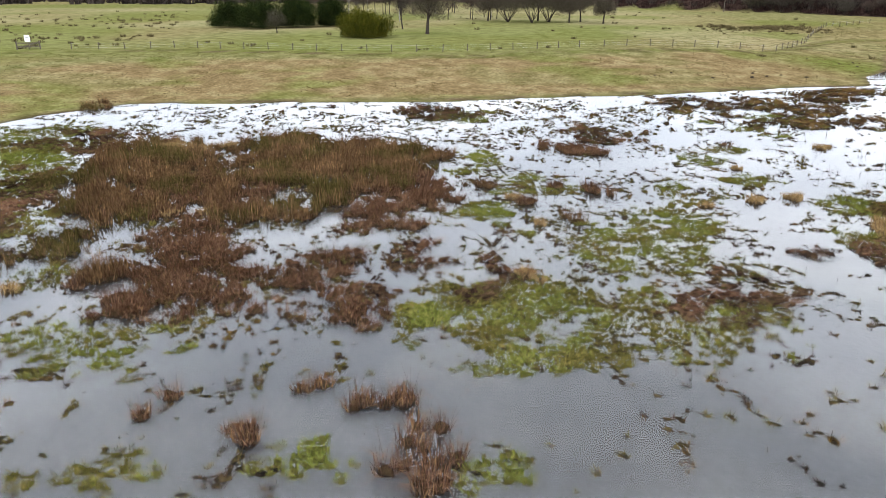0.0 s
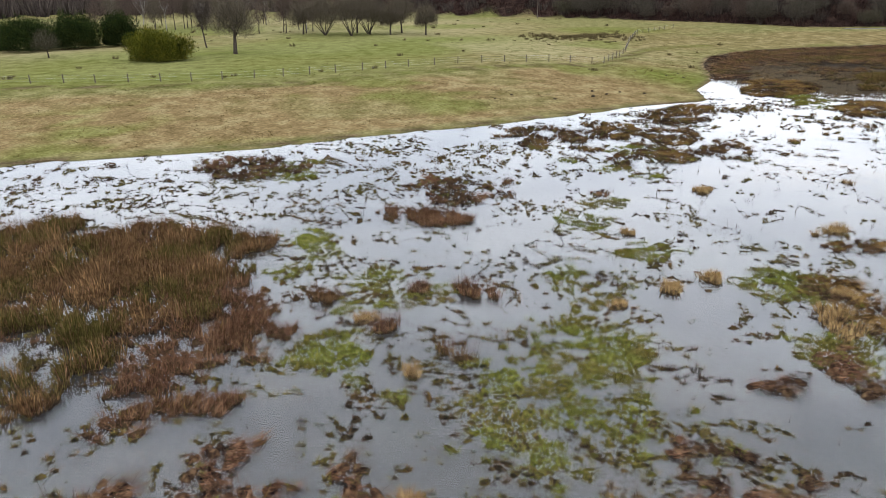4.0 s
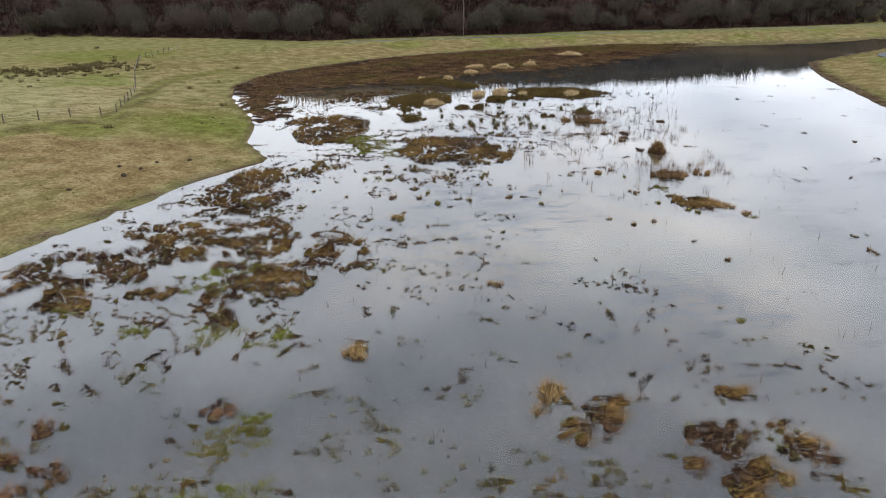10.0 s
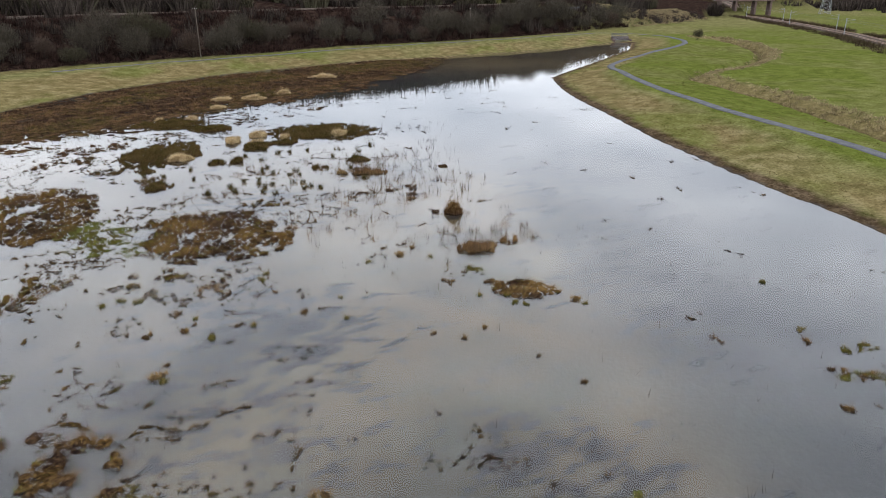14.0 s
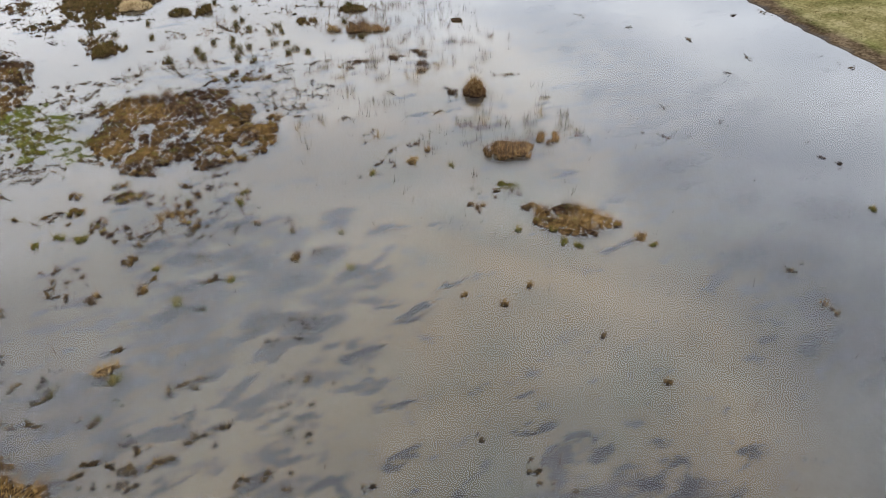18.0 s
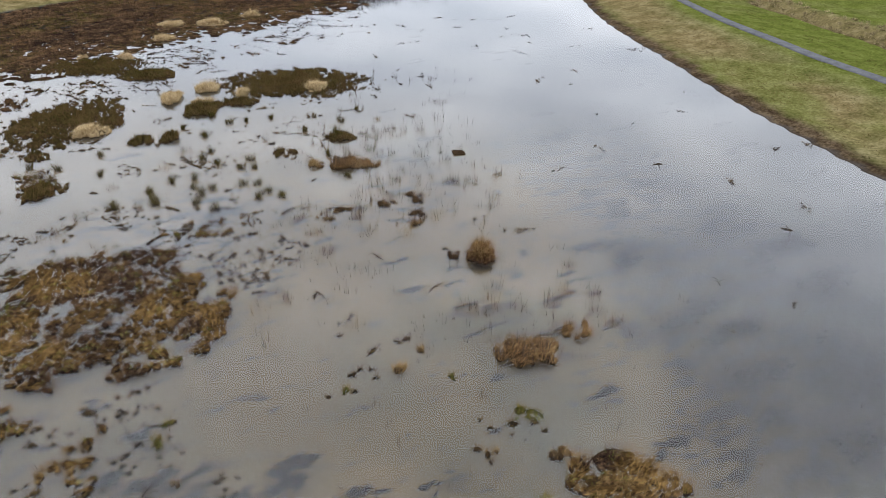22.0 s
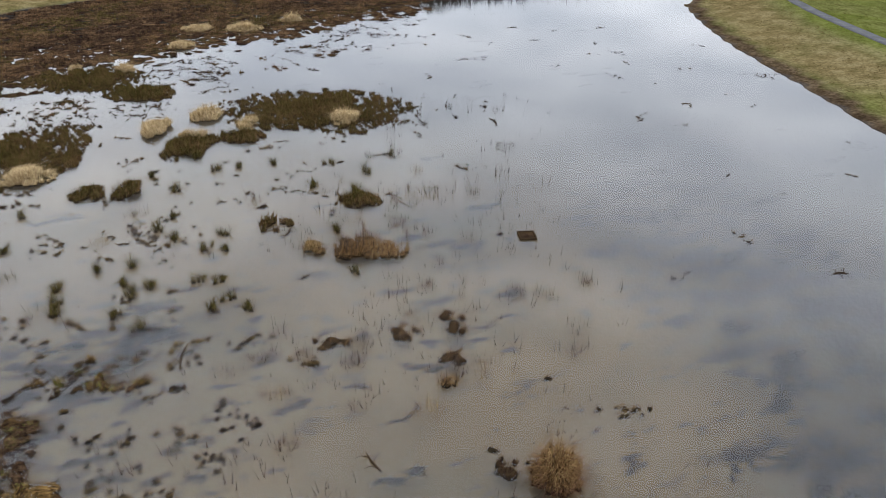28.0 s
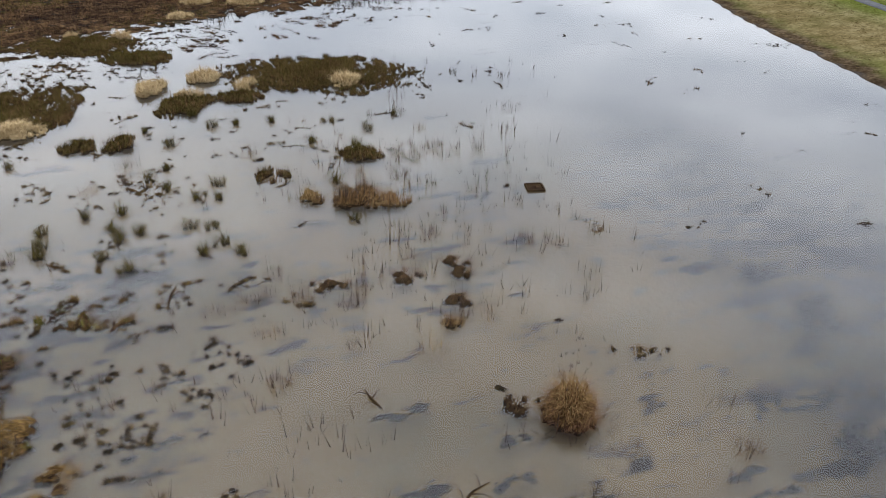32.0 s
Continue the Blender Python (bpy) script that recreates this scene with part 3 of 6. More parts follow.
def land(x, y, masks=False):
    """The height of the land."""
    x, y = np.asarray(x, float), np.asarray(y, float)
    d, which, _ = to_line(x, y, BASIN, True)
    wet = inside(x, y, BASIN)
    south = which >= len(NORTH) - 1
    d = d + (value_noise(x, y, 5, 3) - 0.5) * 1.0 * smooth(0, 2, d)
    plain = 1.2 + 1.4 * smooth(15, 75, y)
    width = np.interp(x, [-60, 60, 126, 190, 330], [30, 33, 36, 18, 16])
    rise = np.clip(d / width, 0, 1)
    north_h = plain * (rise * 0.75 + 0.25 * smooth(0, 1, rise))
    south_h = np.where(d < 21, 2.05 * np.clip(d / 15.5, 0, 1), 2.05 + (plain - 2.05) * smooth(21, 29, d))
    h = np.where(south, south_h, north_h)
    h = h + (value_noise(x, y, 9, 1) - 0.5) * 0.3 * smooth(3, 12, d) + (value_noise(x, y, 1.7, 2) - 0.5) * 0.1 * smooth(0, 3, d)
    dd, _, dside = to_line(x, y, DITCH)
    h = h - 1.7 * (1 - smooth(0.6, 3.6, dd)) + 0.35 * (dside < 0) * smooth(3, 5, dd) * smooth(9, 6, dd)
    w, _, side = to_line(x, y, WOOD_EDGE)
    out_w = np.where(side > 0, w, 0)
    hill = 11.5 * smooth(2, 27, out_w) + 10 * smooth(34, 120, out_w) + 14 * smooth(120, 500, out_w)
    h = h + hill * (1 - 0.55 * smooth(400, 520, x))
    flat = smooth(-36, -28, x) * smooth(56, 40, x) * (~south)
    bed = -0.08 - 0.5 * smooth(0, 7, d)
    bed = np.where(flat > 0, bed + flat * (0.11 * smooth(4.6, 2.6, d + 2.2 * (value_noise(x, y, 6, 96) - 0.5))), bed)
    h = np.where(wet, bed, h)
    if not masks:
        return h
    blotch = 0.55 * value_noise(x, y, 9, 91) + 0.3 * value_noise(x * 0.5, y, 3.2, 92) + 0.15 * value_noise(x, y, 1.1, 93)
    dry = np.where(south, smooth(2, 4, d) * (1 - smooth(10, 14, d)) * 0.62, smooth(0.5, 3, d) * (1 - smooth(width * 0.72, width * 0.95, d)) * np.interp(x, [40, 75, 120, 160], [0.9, 0.45, 0.35, 0.5]))
    dry = dry * np.where(south, 0.6 + 0.55 * smooth(0.3, 0.68, blotch), 0.5 + 0.95 * smooth(0.3, 0.66, blotch))
    dry = np.maximum(dry, 0.45 * smooth(0.35, 0.75, value_noise(x, y, 26, 5)) * (d > 30) * (y > 90))
    dry = np.maximum(dry, 0.6 * np.exp(-(((x - 92) / 26) ** 2 + ((y - 190) / 30) ** 2)) + 0.5 * np.exp(-(((x - 20) / 60) ** 2 + ((y - 142) / 7) ** 2)))
    dry = np.maximum(dry, 0.6 * (1 - smooth(3.0, 6.0, dd)) * (dside < 0))
    lush = np.where(south, smooth(13, 15.3, d) * (0.5 + 0.4 * smooth(0.3, 0.7, 0.6 * value_noise(x, y, 22, 9) + 0.4 * value_noise(x, y, 5, 10))), (0.03 + 0.55 * smooth(0.4, 0.7, value_noise(x, y, 40, 8))) * smooth(26, 40, d))
    tn, _, _ = to_line(x, y, TRACK_N)
    lush = np.maximum(lush, 0.5 * (1 - smooth(0.8, 2.6, tn)))
    lush = np.maximum(lush, 0.5 * smooth(0.62, 0.4, blotch) * smooth(0.55, 0.72, value_noise(x, y, 13, 94)) * (d > 2) * (d < 34))
    lush = np.maximum(lush, 0.8 * np.exp(-(((x - 66) / 9) ** 2 + ((y - 118) / 13) ** 2)))
    lush = np.maximum(lush, 0.75 * np.exp(-(((x + 8) / 34) ** 2 + ((y - 163) / 12) ** 2)) + 0.7 * np.exp(-(((x - 42) / 24) ** 2 + ((y - 186) / 14) ** 2)))
    lush = lush * (1 - (dd < 5.5) * (dside < 0))
    mud = np.where(south, 1.15 - 1.15 * smooth(1.6, 2.9, d + 1.2 * (value_noise(x, y, 3, 97) - 0.5)), 1 - smooth(0.3, 1.5, d))
    mud = np.maximum(mud, 0.9 * (1 - smooth(0.5, 1.4, dd)))
    mud = np.maximum(mud, 0.6 * (1 - smooth(0.25, 0.7, np.abs(tn - 0.9))) * (0.4 + value_noise(x, y, 7, 95)))
    # darker ground past the wood's edge, fainter on the open slope
    wood_floor = smooth(0.5, 2.5, out_w) * (1 - 0.75 * smooth(350, 372, x) * smooth(470, 440, x))
    return h, np.where(wet, np.where(h > -0.03, 0.25, 0.0), dry), np.where(wet, np.where(h > -0.03, 0.25, 0.0), lush), np.where(wet, np.where(h > -0.03, 0.2, 1.0), mud), wood_floor


def steps(lo, hi, fine, far):
    mid = list(np.arange(lo, hi + 0.01, fine))
    low, high, s = [lo], [hi], fine
    while high[-1] < far:
        s *= 1.22
        low.append(low[-1] - s)
        high.append(high[-1] + s)
    return np.array(low[:0:-1] + mid + high[1:])


WEED_LINE = [(66, 34), (76, 41), (85, 44), (98, 48), (112, 58), (132, 60)]


def weed_at(x, y):
    """How thickly weed grows on the bed of the flood."""
    d = to_line(x, y, WEED_LINE)[0]
    zones = ((59, 69, 9, 9, 0.95), (50, 46, 6, 5, 1.0), (86, 84, 10, 8, 0.6), (82, 58, 9, 6, 0.45), (96, 71, 8, 6, 0.5), (34, 42, 10, 10, 0.8), (46, 66, 10, 12, 0.6), (76, 84, 9, 9, 0.8))
    w = 0.95 * smooth(12, 3, d) + 0.2 * smooth(-10, 40, x)
    for cx, cy, rx, ry, k in zones:
        w = w + k * np.exp(-(((x - cx) / rx) ** 2 + ((y - cy) / ry) ** 2))
    return np.clip(w, 0, 1)


def plume_at(x, y):
    """Where pale brown silt lies or hangs in the flood."""
    p = smooth(34, 66, x + 0.3 * (60 - y)) * smooth(30, 56, y - 0.06 * (x - 60)) * smooth(135, 100, x)
    d = to_line(x, y, WEED_LINE)[0]
    p = p * (1 - 0.55 * smooth(13, 5, d)) * (0.75 + 0.6 * value_noise(x, y, 14, 98))
    for cx, cy, rx, ry, k in ((50, 39, 4, 2, 0.45), (58, 43, 5, 1.6, 0.4), (46, 63, 9, 5, 0.6), (78, 53, 4, 3, 0.6), (56, 57, 7, 3, 0.4)):
        p = p + k * np.exp(-(((x - cx) / rx) ** 2 + ((y - cy) / ry) ** 2))
    p = np.maximum(p, 0.7 * smooth(190, 240, x))
    return np.clip(p, 0, 1)


def bleach_at(x, y):
    """Where the pasture above the bank is bleached by the winter."""
    w = smooth(121, 132, y - 0.25 * np.clip(x - 50, 0, 60)) * smooth(105, 60, x) * (0.25 + 0.75 * smooth(0.3, 0.65, value_noise(x, y, 24, 99)))
    return 0.42 * w * smooth(420, 300, y)


def slime_at(x, y):
    w = 0.0 * x
    for cx, cy, rx, ry, k in ((66, 60, 3, 2, 0.5), (71, 55, 6, 5, 0.6), (50, 52, 9, 6, 0.55), (80, 60, 6, 6, 0.4), (104, 74, 6, 4, 0.4), (60, 46, 8, 6, 0.3)):
        w = w + k * np.exp(-(((x - cx) / rx) ** 2 + ((y - cy) / ry) ** 2))
    return np.clip(w, 0, 1)


gx, gy = steps(-90, 380, 1.6, 4200), steps(-50, 250, 1.6, 4200)
GX, GY = np.meshgrid(gx, gy)
GZ, DRY, LUSH, MUD, WOOD_FLOOR = land(GX, GY, True)
nx, ny = len(gx), len(gy)
cell = (np.arange(ny - 1)[:, None] * nx + np.arange(nx - 1)).ravel()[:, None]
tri = np.concatenate([cell + [0, 1, nx + 1], cell + [0, nx + 1, nx]], 1).reshape(-1, 3)
ground_mesh = mesh_np("ground", np.stack([GX.ravel(), GY.ravel(), GZ.ravel()], 1), tri, True)
for key, values in (("dry", DRY), ("lush", LUSH), ("mud", MUD), ("wood_floor", WOOD_FLOOR), ("silt", inside(GX, GY, BASIN) * smooth(0.03, -0.06, GZ)), ("bleach", bleach_at(GX, GY)), ("plume", plume_at(GX, GY)), ("weed", weed_at(GX, GY)), ("slime", slime_at(GX, GY))):
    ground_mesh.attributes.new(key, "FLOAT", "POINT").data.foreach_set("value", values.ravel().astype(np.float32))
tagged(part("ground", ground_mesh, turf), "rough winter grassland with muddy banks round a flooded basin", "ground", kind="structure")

wb = bmesh.new()
push = []
for i, p in enumerate(BASIN):
    a, c = BASIN[i - 1], BASIN[(i + 1) % len(BASIN)]
    e = c - a
    nrm = np.array([-e[1], e[0]]) / np.hypot(*e)
    push.append(wb.verts.new((p[0] + nrm[0] * 1.2, p[1] + nrm[1] * 1.2, 0.0)))
wb.faces.new(push)
wb.normal_update()
if wb.faces[:][0].normal.z < 0:
    bmesh.ops.reverse_faces(wb, faces=wb.faces[:])
tagged(part("water", wb, flood), "still turbid flood water mirroring a grey sky", "water", kind="structure")

# ---- plants of the marsh: x, y, half-lengths and turn of each stand ----
RUSH = [
    (-22.4, 34.8, 1.2, 0.9, 0), (-20.6, 41.9, 1.4, 1.6, 0), (-18.3, 39.9, 1.5, 1.3, 0), (-27.0, 46.3, 2.0, 1.6, 0), (-21.6, 31.4, 0.8, 0.8, 0), (-16.5, 30.5, 1.3, 1.0, 0), (-19.5, 38.5, 0.9, 0.8, 0), (-24.5, 49.5, 2.2, 2.4, 0),
    (-14.3, 52.0, 11.5, 9.0, 0), (-11.0, 42.5, 4.5, 4.5, 0), (-4.9, 54.2, 5.0, 4.6, 0), (-21.1, 44.4, 4.1, 5.2, 0), (-20.4, 34.2, 1.4, 2.3, 0),
    (-25.5, 55.7, 3.2, 6.1, 0), (-7.9, 58.7, 2.9, 2.3, -21), (-1.6, 55.5, 2.3, 1.9, -21), (-4.8, 53.5, 1.4, 1.7, -21),
    (-7.4, 52.6, 2.5, 2.8, -21), (-2.9, 49.8, 1.9, 1.3, -21), (7.8, 39.2, 0.8, 0.8, -20), (2.9, 46.0, 1.4, 0.5, -21),
    (-5.0, 47.2, 2.6, 3.2, -21), (-13.5, 60.8, 2.3, 2.9, 0), (-39.4, 78.8, 1.8, 2.6, 0),
]
SEDGE = [
    (-14.5, 35.5, 3.4, 3.0, 0), (-13.5, 31.0, 3.6, 2.6, 0), (-9.5, 29.5, 3.0, 2.4, 0), (-12.5, 26.5, 2.4, 1.6, 0), (-6.0, 31.5, 2.4, 1.8, 0),
    (-15.4, 44.3, 5.6, 7.5, 0), (-3.0, 45.0, 3.6, 7.4, 0), (-4.9, 38.3, 2.3, 2.7, 0), (-12.5, 37.1, 1.3, 4.8, 0),
    (-12.7, 31.1, 3.5, 4.9, 0), (-8.0, 27.8, 4.3, 2.4, 0), (-13.5, 27.8, 1.5, 2.3, 0), (-3.5, 26.1, 1.4, 1.9, 0),
    (-1.0, 42.2, 2.3, 2.8, -20), (-3.5, 38.6, 2.4, 1.2, -20), (10.7, 57.4, 4.0, 1.9, -36), (11.3, 57.0, 3.0, 1.4, -36),
]
MAT = [
    (-5.2, 31.0, 3.5, 3.9, 0), (-1.1, 32.2, 2.6, 2.7, 0), (1.7, 30.4, 2.2, 2.7, 0), (15.2, 62.9, 3.9, 4.1, 0),
    (29.6, 80.6, 4.6, 4.7, 0), (35.3, 70.4, 3.7, 4.1, 0), (10.9, 26.8, 1.9, 2.1, 0), (14.8, 29.4, 2.1, 2.1, 0),
    (-0.9, 75.2, 4.6, 3.6, -22), (28.3, 79.1, 4.7, 5.2, -23), (14.8, 64.4, 3.9, 3.2, -22), (38.7, 77.5, 5.0, 7.7, -23),
    (27.6, 40.2, 1.6, 1.6, -21), (26.7, 36.9, 1.8, 3.4, -21), (33.5, 44.9, 1.6, 1.2, -21), (19.1, 33.2, 1.0, 0.8, -20),
    (22.6, 33.3, 1.2, 1.8, -20), (74.5, 81.2, 6.2, 6.3, -24),
]
MAT += [
    (75.7, 103.1, 4.3, 8.9, -55), (75.0, 81.7, 5.7, 6.6, -55), (62.1, 81.3, 5.3, 2.8, -54), (30.7, 81.1, 3.4, 3.0, -54),
    (26.2, 78.2, 3.4, 3.1, -54), (40.1, 80.2, 5.4, 2.0, -54), (34.8, 68.4, 2.7, 1.7, -54), (38.5, 74.8, 2.9, 1.4, -54),
    (37.1, 84.3, 3.2, 2.0, -54), (30.1, 66.8, 1.3, 1.1, -54), (33.1, 45.0, 1.1, 0.9, -54), (35.2, 45.0, 1.1, 0.7, -54),
    (36.3, 40.1, 1.5, 1.3, -54), (37.8, 37.4, 1.2, 2.2, -54), (33.5, 40.5, 0.6, 0.7, -54), (40.0, 40.8, 1.1, 0.7, -54),
    (17.4, 61.5, 2.1, 1.6, -54), (23.8, 59.3, 0.9, 1.2, -54),
]
MAT += [
    (77.8, 106.3, 5.5, 4.3, -75), (69.9, 51.5, 2.4, 1.5, -75), (88.6, 100.7, 2.1, 2.5, -75), 
    (62.1, 83.0, 10.0, 2.6, -75), (63.2, 80.1, 5.3, 2.6, -74), (41.0, 69.7, 3.2, 3.3, -75), 
    (78.4, 76.3, 1.3, 0.9, -67), (79.6, 79.5, 0.9, 0.7, -67), (83.1, 81.1, 0.7, 0.5, -67),
    (84.5, 82.5, 2.9, 1.6, -67), (74.7, 82.9, 4.6, 4.3, -73),
]
GRASS = [
    (2.5, 27.3, 4.6, 3.7, 0), (10.2, 33.8, 4.4, 5.0, 0), (2.4, 22.4, 3.7, 1.6, 0), (5.7, 22.3, 1.6, 1.5, 0),
    (13.9, 37.9, 2.4, 3.2, 0), (2.2, 40.4, 2.1, 2.3, 0), (-0.9, 25.8, 1.9, 1.6, 0), (-4.3, 16.6, 2.1, 1.2, 0),
    (-9.6, 16.0, 1.8, 1.1, 0), (-2.3, 17.0, 0.8, 0.5, 0), (1.2, 16.0, 1.0, 1.0, 0), (2.2, 16.3, 0.7, 1.3, 0),
    (21.8, 47.6, 2.5, 2.3, 0), (25.3, 41.3, 2.6, 3.5, 0), (22.6, 34.6, 1.5, 2.6, 0), (-14.9, 21.7, 1.1, 1.2, 0),
    (-12.0, 23.1, 1.2, 0.6, 0), (-24.7, 36.8, 2.2, 3.6, 0),
]
GRASS += [
    (-37.1, 61.4, 4.5, 8.2, 0), (1.9, 71.6, 3.8, 3.9, 0), (2.8, 54.1, 2.0, 3.8, 0), (-10.6, 25.2, 1.7, 0.8, 0),
    (4.6, 36.4, 0.6, 0.7, -20), (2.5, 40.6, 1.6, 2.1, -20), (12.6, 38.5, 2.7, 3.2, -20), (10.1, 35.2, 2.4, 1.9, -20),
    (21.2, 47.4, 2.0, 1.4, -21), (2.6, 55.4, 2.4, 2.2, -21), (1.4, 50.2, 2.5, 1.6, -21), (3.4, 74.5, 2.5, 2.6, -22),
    (30.0, 63.1, 1.9, 1.3, -22), (26.8, 41.6, 2.0, 1.8, -21), (3.2, 37.8, 0.9, 0.8, -20), (20.0, 53.0, 2.7, 4.0, -21),
    (70.7, 92.3, 3.8, 5.8, -55), (30.8, 63.2, 1.8, 1.1, -54),
]
GRASS += [
    (25.7, 75.2, 1.5, 1.2, -54), (23.9, 57.3, 2.2, 3.0, -54), (71.7, 95.5, 3.4, 4.2, -75), (62.6, 28.9, 2.8, 0.8, -75),
    (47.8, 42.9, 0.9, 0.8, -75), (45.4, 38.2, 0.5, 0.4, -75), (69.7, 88.4, 4.2, 3.5, -74), (72.8, 56.5, 1.3, 0.7, -73),
    (24.4, 35.2, 1.5, 1.9, -20), (14.5, 36.4, 1.2, 2.3, -20), (26.4, 69.6, 1.6, 1.0, -54),
]

GRASS += [(-24.9, 38.5, 2.2, 2.4, 0), (-19.2, 30.0, 1.8, 1.5, 0), (-34.3, 54.8, 3.5, 4.0, 0), (-30.8, 52.3, 2.6, 3.0, 0), (-28.6, 43.1, 2.6, 2.6, 0), (-29.2, 47.8, 2.6, 2.6, 0), (-15.1, 21.5, 0.8, 0.5, 0), (-13.6, 20.9, 0.8, 0.5, 0),
          (-11.3, 21.2, 0.5, 0.5, 0), (-12.5, 22.0, 0.7, 0.4, 0), (-10.1, 23.3, 0.7, 0.5, 0), (-9.1, 22.6, 0.5, 0.4, 0), (-9.6, 15.9, 1.1, 0.8, 0), (-5.5, 16.2, 1.3, 0.7, 0), (-4.0, 16.6, 1.0, 0.9, 0), (-11.5, 15.6, 1.0, 0.6, 0)]
GRASS += [(6, 46, 4.5, 4, 0), (16, 44, 3, 4, 0), (34, 72, 3.5, 3, 0), (29, 65.5, 2, 2, 0), (6, 25.5, 9, 4.5, 0), (-35, 47, 7, 14, 0), (-31, 32, 6, 5, 0), (-42, 60, 4, 8, 0), (-15, 24, 4, 2, 0)]
MAT += [(30.9, 35.9, 1.8, 1.4, 0), (28.0, 34.0, 1.5, 1.3, 0), (33.5, 37.7, 1.6, 1.3, 0), (25.6, 33.2, 1.3, 1.2, 0), (34.6, 78.2, 2.6, 1.4, -40), (39.5, 76.3, 2.4, 1.5, -40), (33.9, 67.3, 1.8, 1.2, -40), (29.5, 68.4, 1.8, 1.2, -40), (30.4, 74.0, 2.4, 1.6, -40), (34.2, 71.4, 2.0, 1.3, -40), (42.5, 74.7, 2.0, 1.1, -40),
        (76.8, 88.5, 2.4, 1.6, -60), (79.0, 78.7, 1.6, 1.0, -60)]
MAT += [(74.1, 80.7, 4.9, 5.9, -73), (73.1, 81.8, 3.3, 4.6, -73), (79.9, 82.0, 4.5, 2.2, -73), (66.0, 77.3, 1.2, 1.0, -73), (87.8, 76.8, 1.0, 0.9, -67), (79.8, 80.1, 1.1, 0.8, -67), (-29, 46, 4, 9, 10), (-26, 33, 4, 4, 0), (-22, 26, 3, 2, 0), (-33, 60, 5, 5, 0), (50, 90, 6, 2.5, 25), (56, 87, 5, 3, 10), (47, 85, 4, 3, 10)]


def in_stand(stand, density, seed, gap=0.3, scale=1.6, soft=0.6, channel=0.0):
    """Places in an oval with a ragged edge and gaps of open water; rows of x, y from its middle."""
    x, y, rx, ry, turn = stand
    n = max(8, int(density * rx * ry * 5.3))
    local = np.random.default_rng(seed)
    u, v = local.uniform(-1.15, 1.15, n), local.uniform(-1.15, 1.15, n)
    r = np.hypot(u, v)
    c, s = math.cos(radians(turn)), math.sin(radians(turn))
    px, py = c * u * rx - s * v * ry, s * u * rx + c * v * ry
    g = 0.55 * value_noise(px + x, py + y, scale, 11) + 0.45 * value_noise(px + x, py + y, scale * 0.4, 12)
    keep = g > gap + 0.45 * smooth(soft, 1.15, r) + 2 * (r > 1.15)
    if channel:
        keep &= np.abs(value_noise(px + x, py + y, scale * 1.7, 13) - 0.5) > channel
    return np.stack([px, py], 1)[keep]


def rows(places, z, low, high, local):
    return np.column_stack([places, np.full(len(places), z), local.uniform(low, high, len(places))])


def rush_bed(i, stand):
    local = np.random.default_rng(100 + i)
    ob = thing("rush_bed", stand[0], stand[1], 0, "tall olive-brown winter rushes standing in flood water", "rushes", "rush beds")
    p = in_stand(stand, 4.6, 100 + i, 0.3, 1.9, 0.75, 0.035)
    base = rows(p, 0.0, 0.5, 1.1, local)
    base[:, 3] *= 0.6 + 0.75 * value_noise(p[:, 0] + stand[0], p[:, 1] + stand[1], 1.5, 73)
    hue = value_noise(p[:, 0] + stand[0], p[:, 1] + stand[1], 2.6, 71) + local.normal(0, 0.1, len(p))
    part("rush_growth", blades(base[hue < 0.43], 40, 1.0, 0.36, 0.36, 0.028), rush_green, ob, kind="stuff")
    part("dead_growth", blades(base[hue >= 0.43], 40, 0.95, 0.4, 0.45, 0.028), rush_brown, ob, kind="stuff")
    few = base[local.uniform(0, 1, len(base)) < 0.5]
    part("red_growth", blades(few, 14, 0.75, 0.4, 0.4, 0.03, 0.2), sedge_red, ob, kind="stuff")
    few = base[local.uniform(0, 1, len(base)) < 0.14]
    if len(few):
        part("straw_growth", blades(few, 12, 1.15, 0.4, 0.35, 0.03, 0.2), reed_rust, ob, kind="stuff")
    part("root_hummock", mounds(base, 0.27, 0.14), peat, ob, kind="stuff")


def sedge_bed(i, stand):
    local = np.random.default_rng(200 + i)
    ob = thing("sedge_bed", stand[0], stand[1], 0, "reddish-brown dead sedge collapsed in flood water", "sedge", "sedge beds")
    p = in_stand(stand, 5.0, 200 + i, 0.33, 1.2, 0.6, 0.03)
    base = rows(p, 0.0, 0.4, 1.05, local)
    part("dead_growth", blades(base, 36, 0.75, 0.42, 0.8, 0.03, 0.0, 0.02, 0.5), sedge_red, ob, kind="stuff")
    few = base[local.uniform(0, 1, len(base)) < 0.35]
    part("straw_growth", blades(few, 12, 0.45, 0.35, 0.7, 0.028, 0.3), mat_brown, ob, kind="stuff")
    part("root_hummock", mounds(base, 0.28, 0.11), peat, ob, kind="stuff")


taken = set()


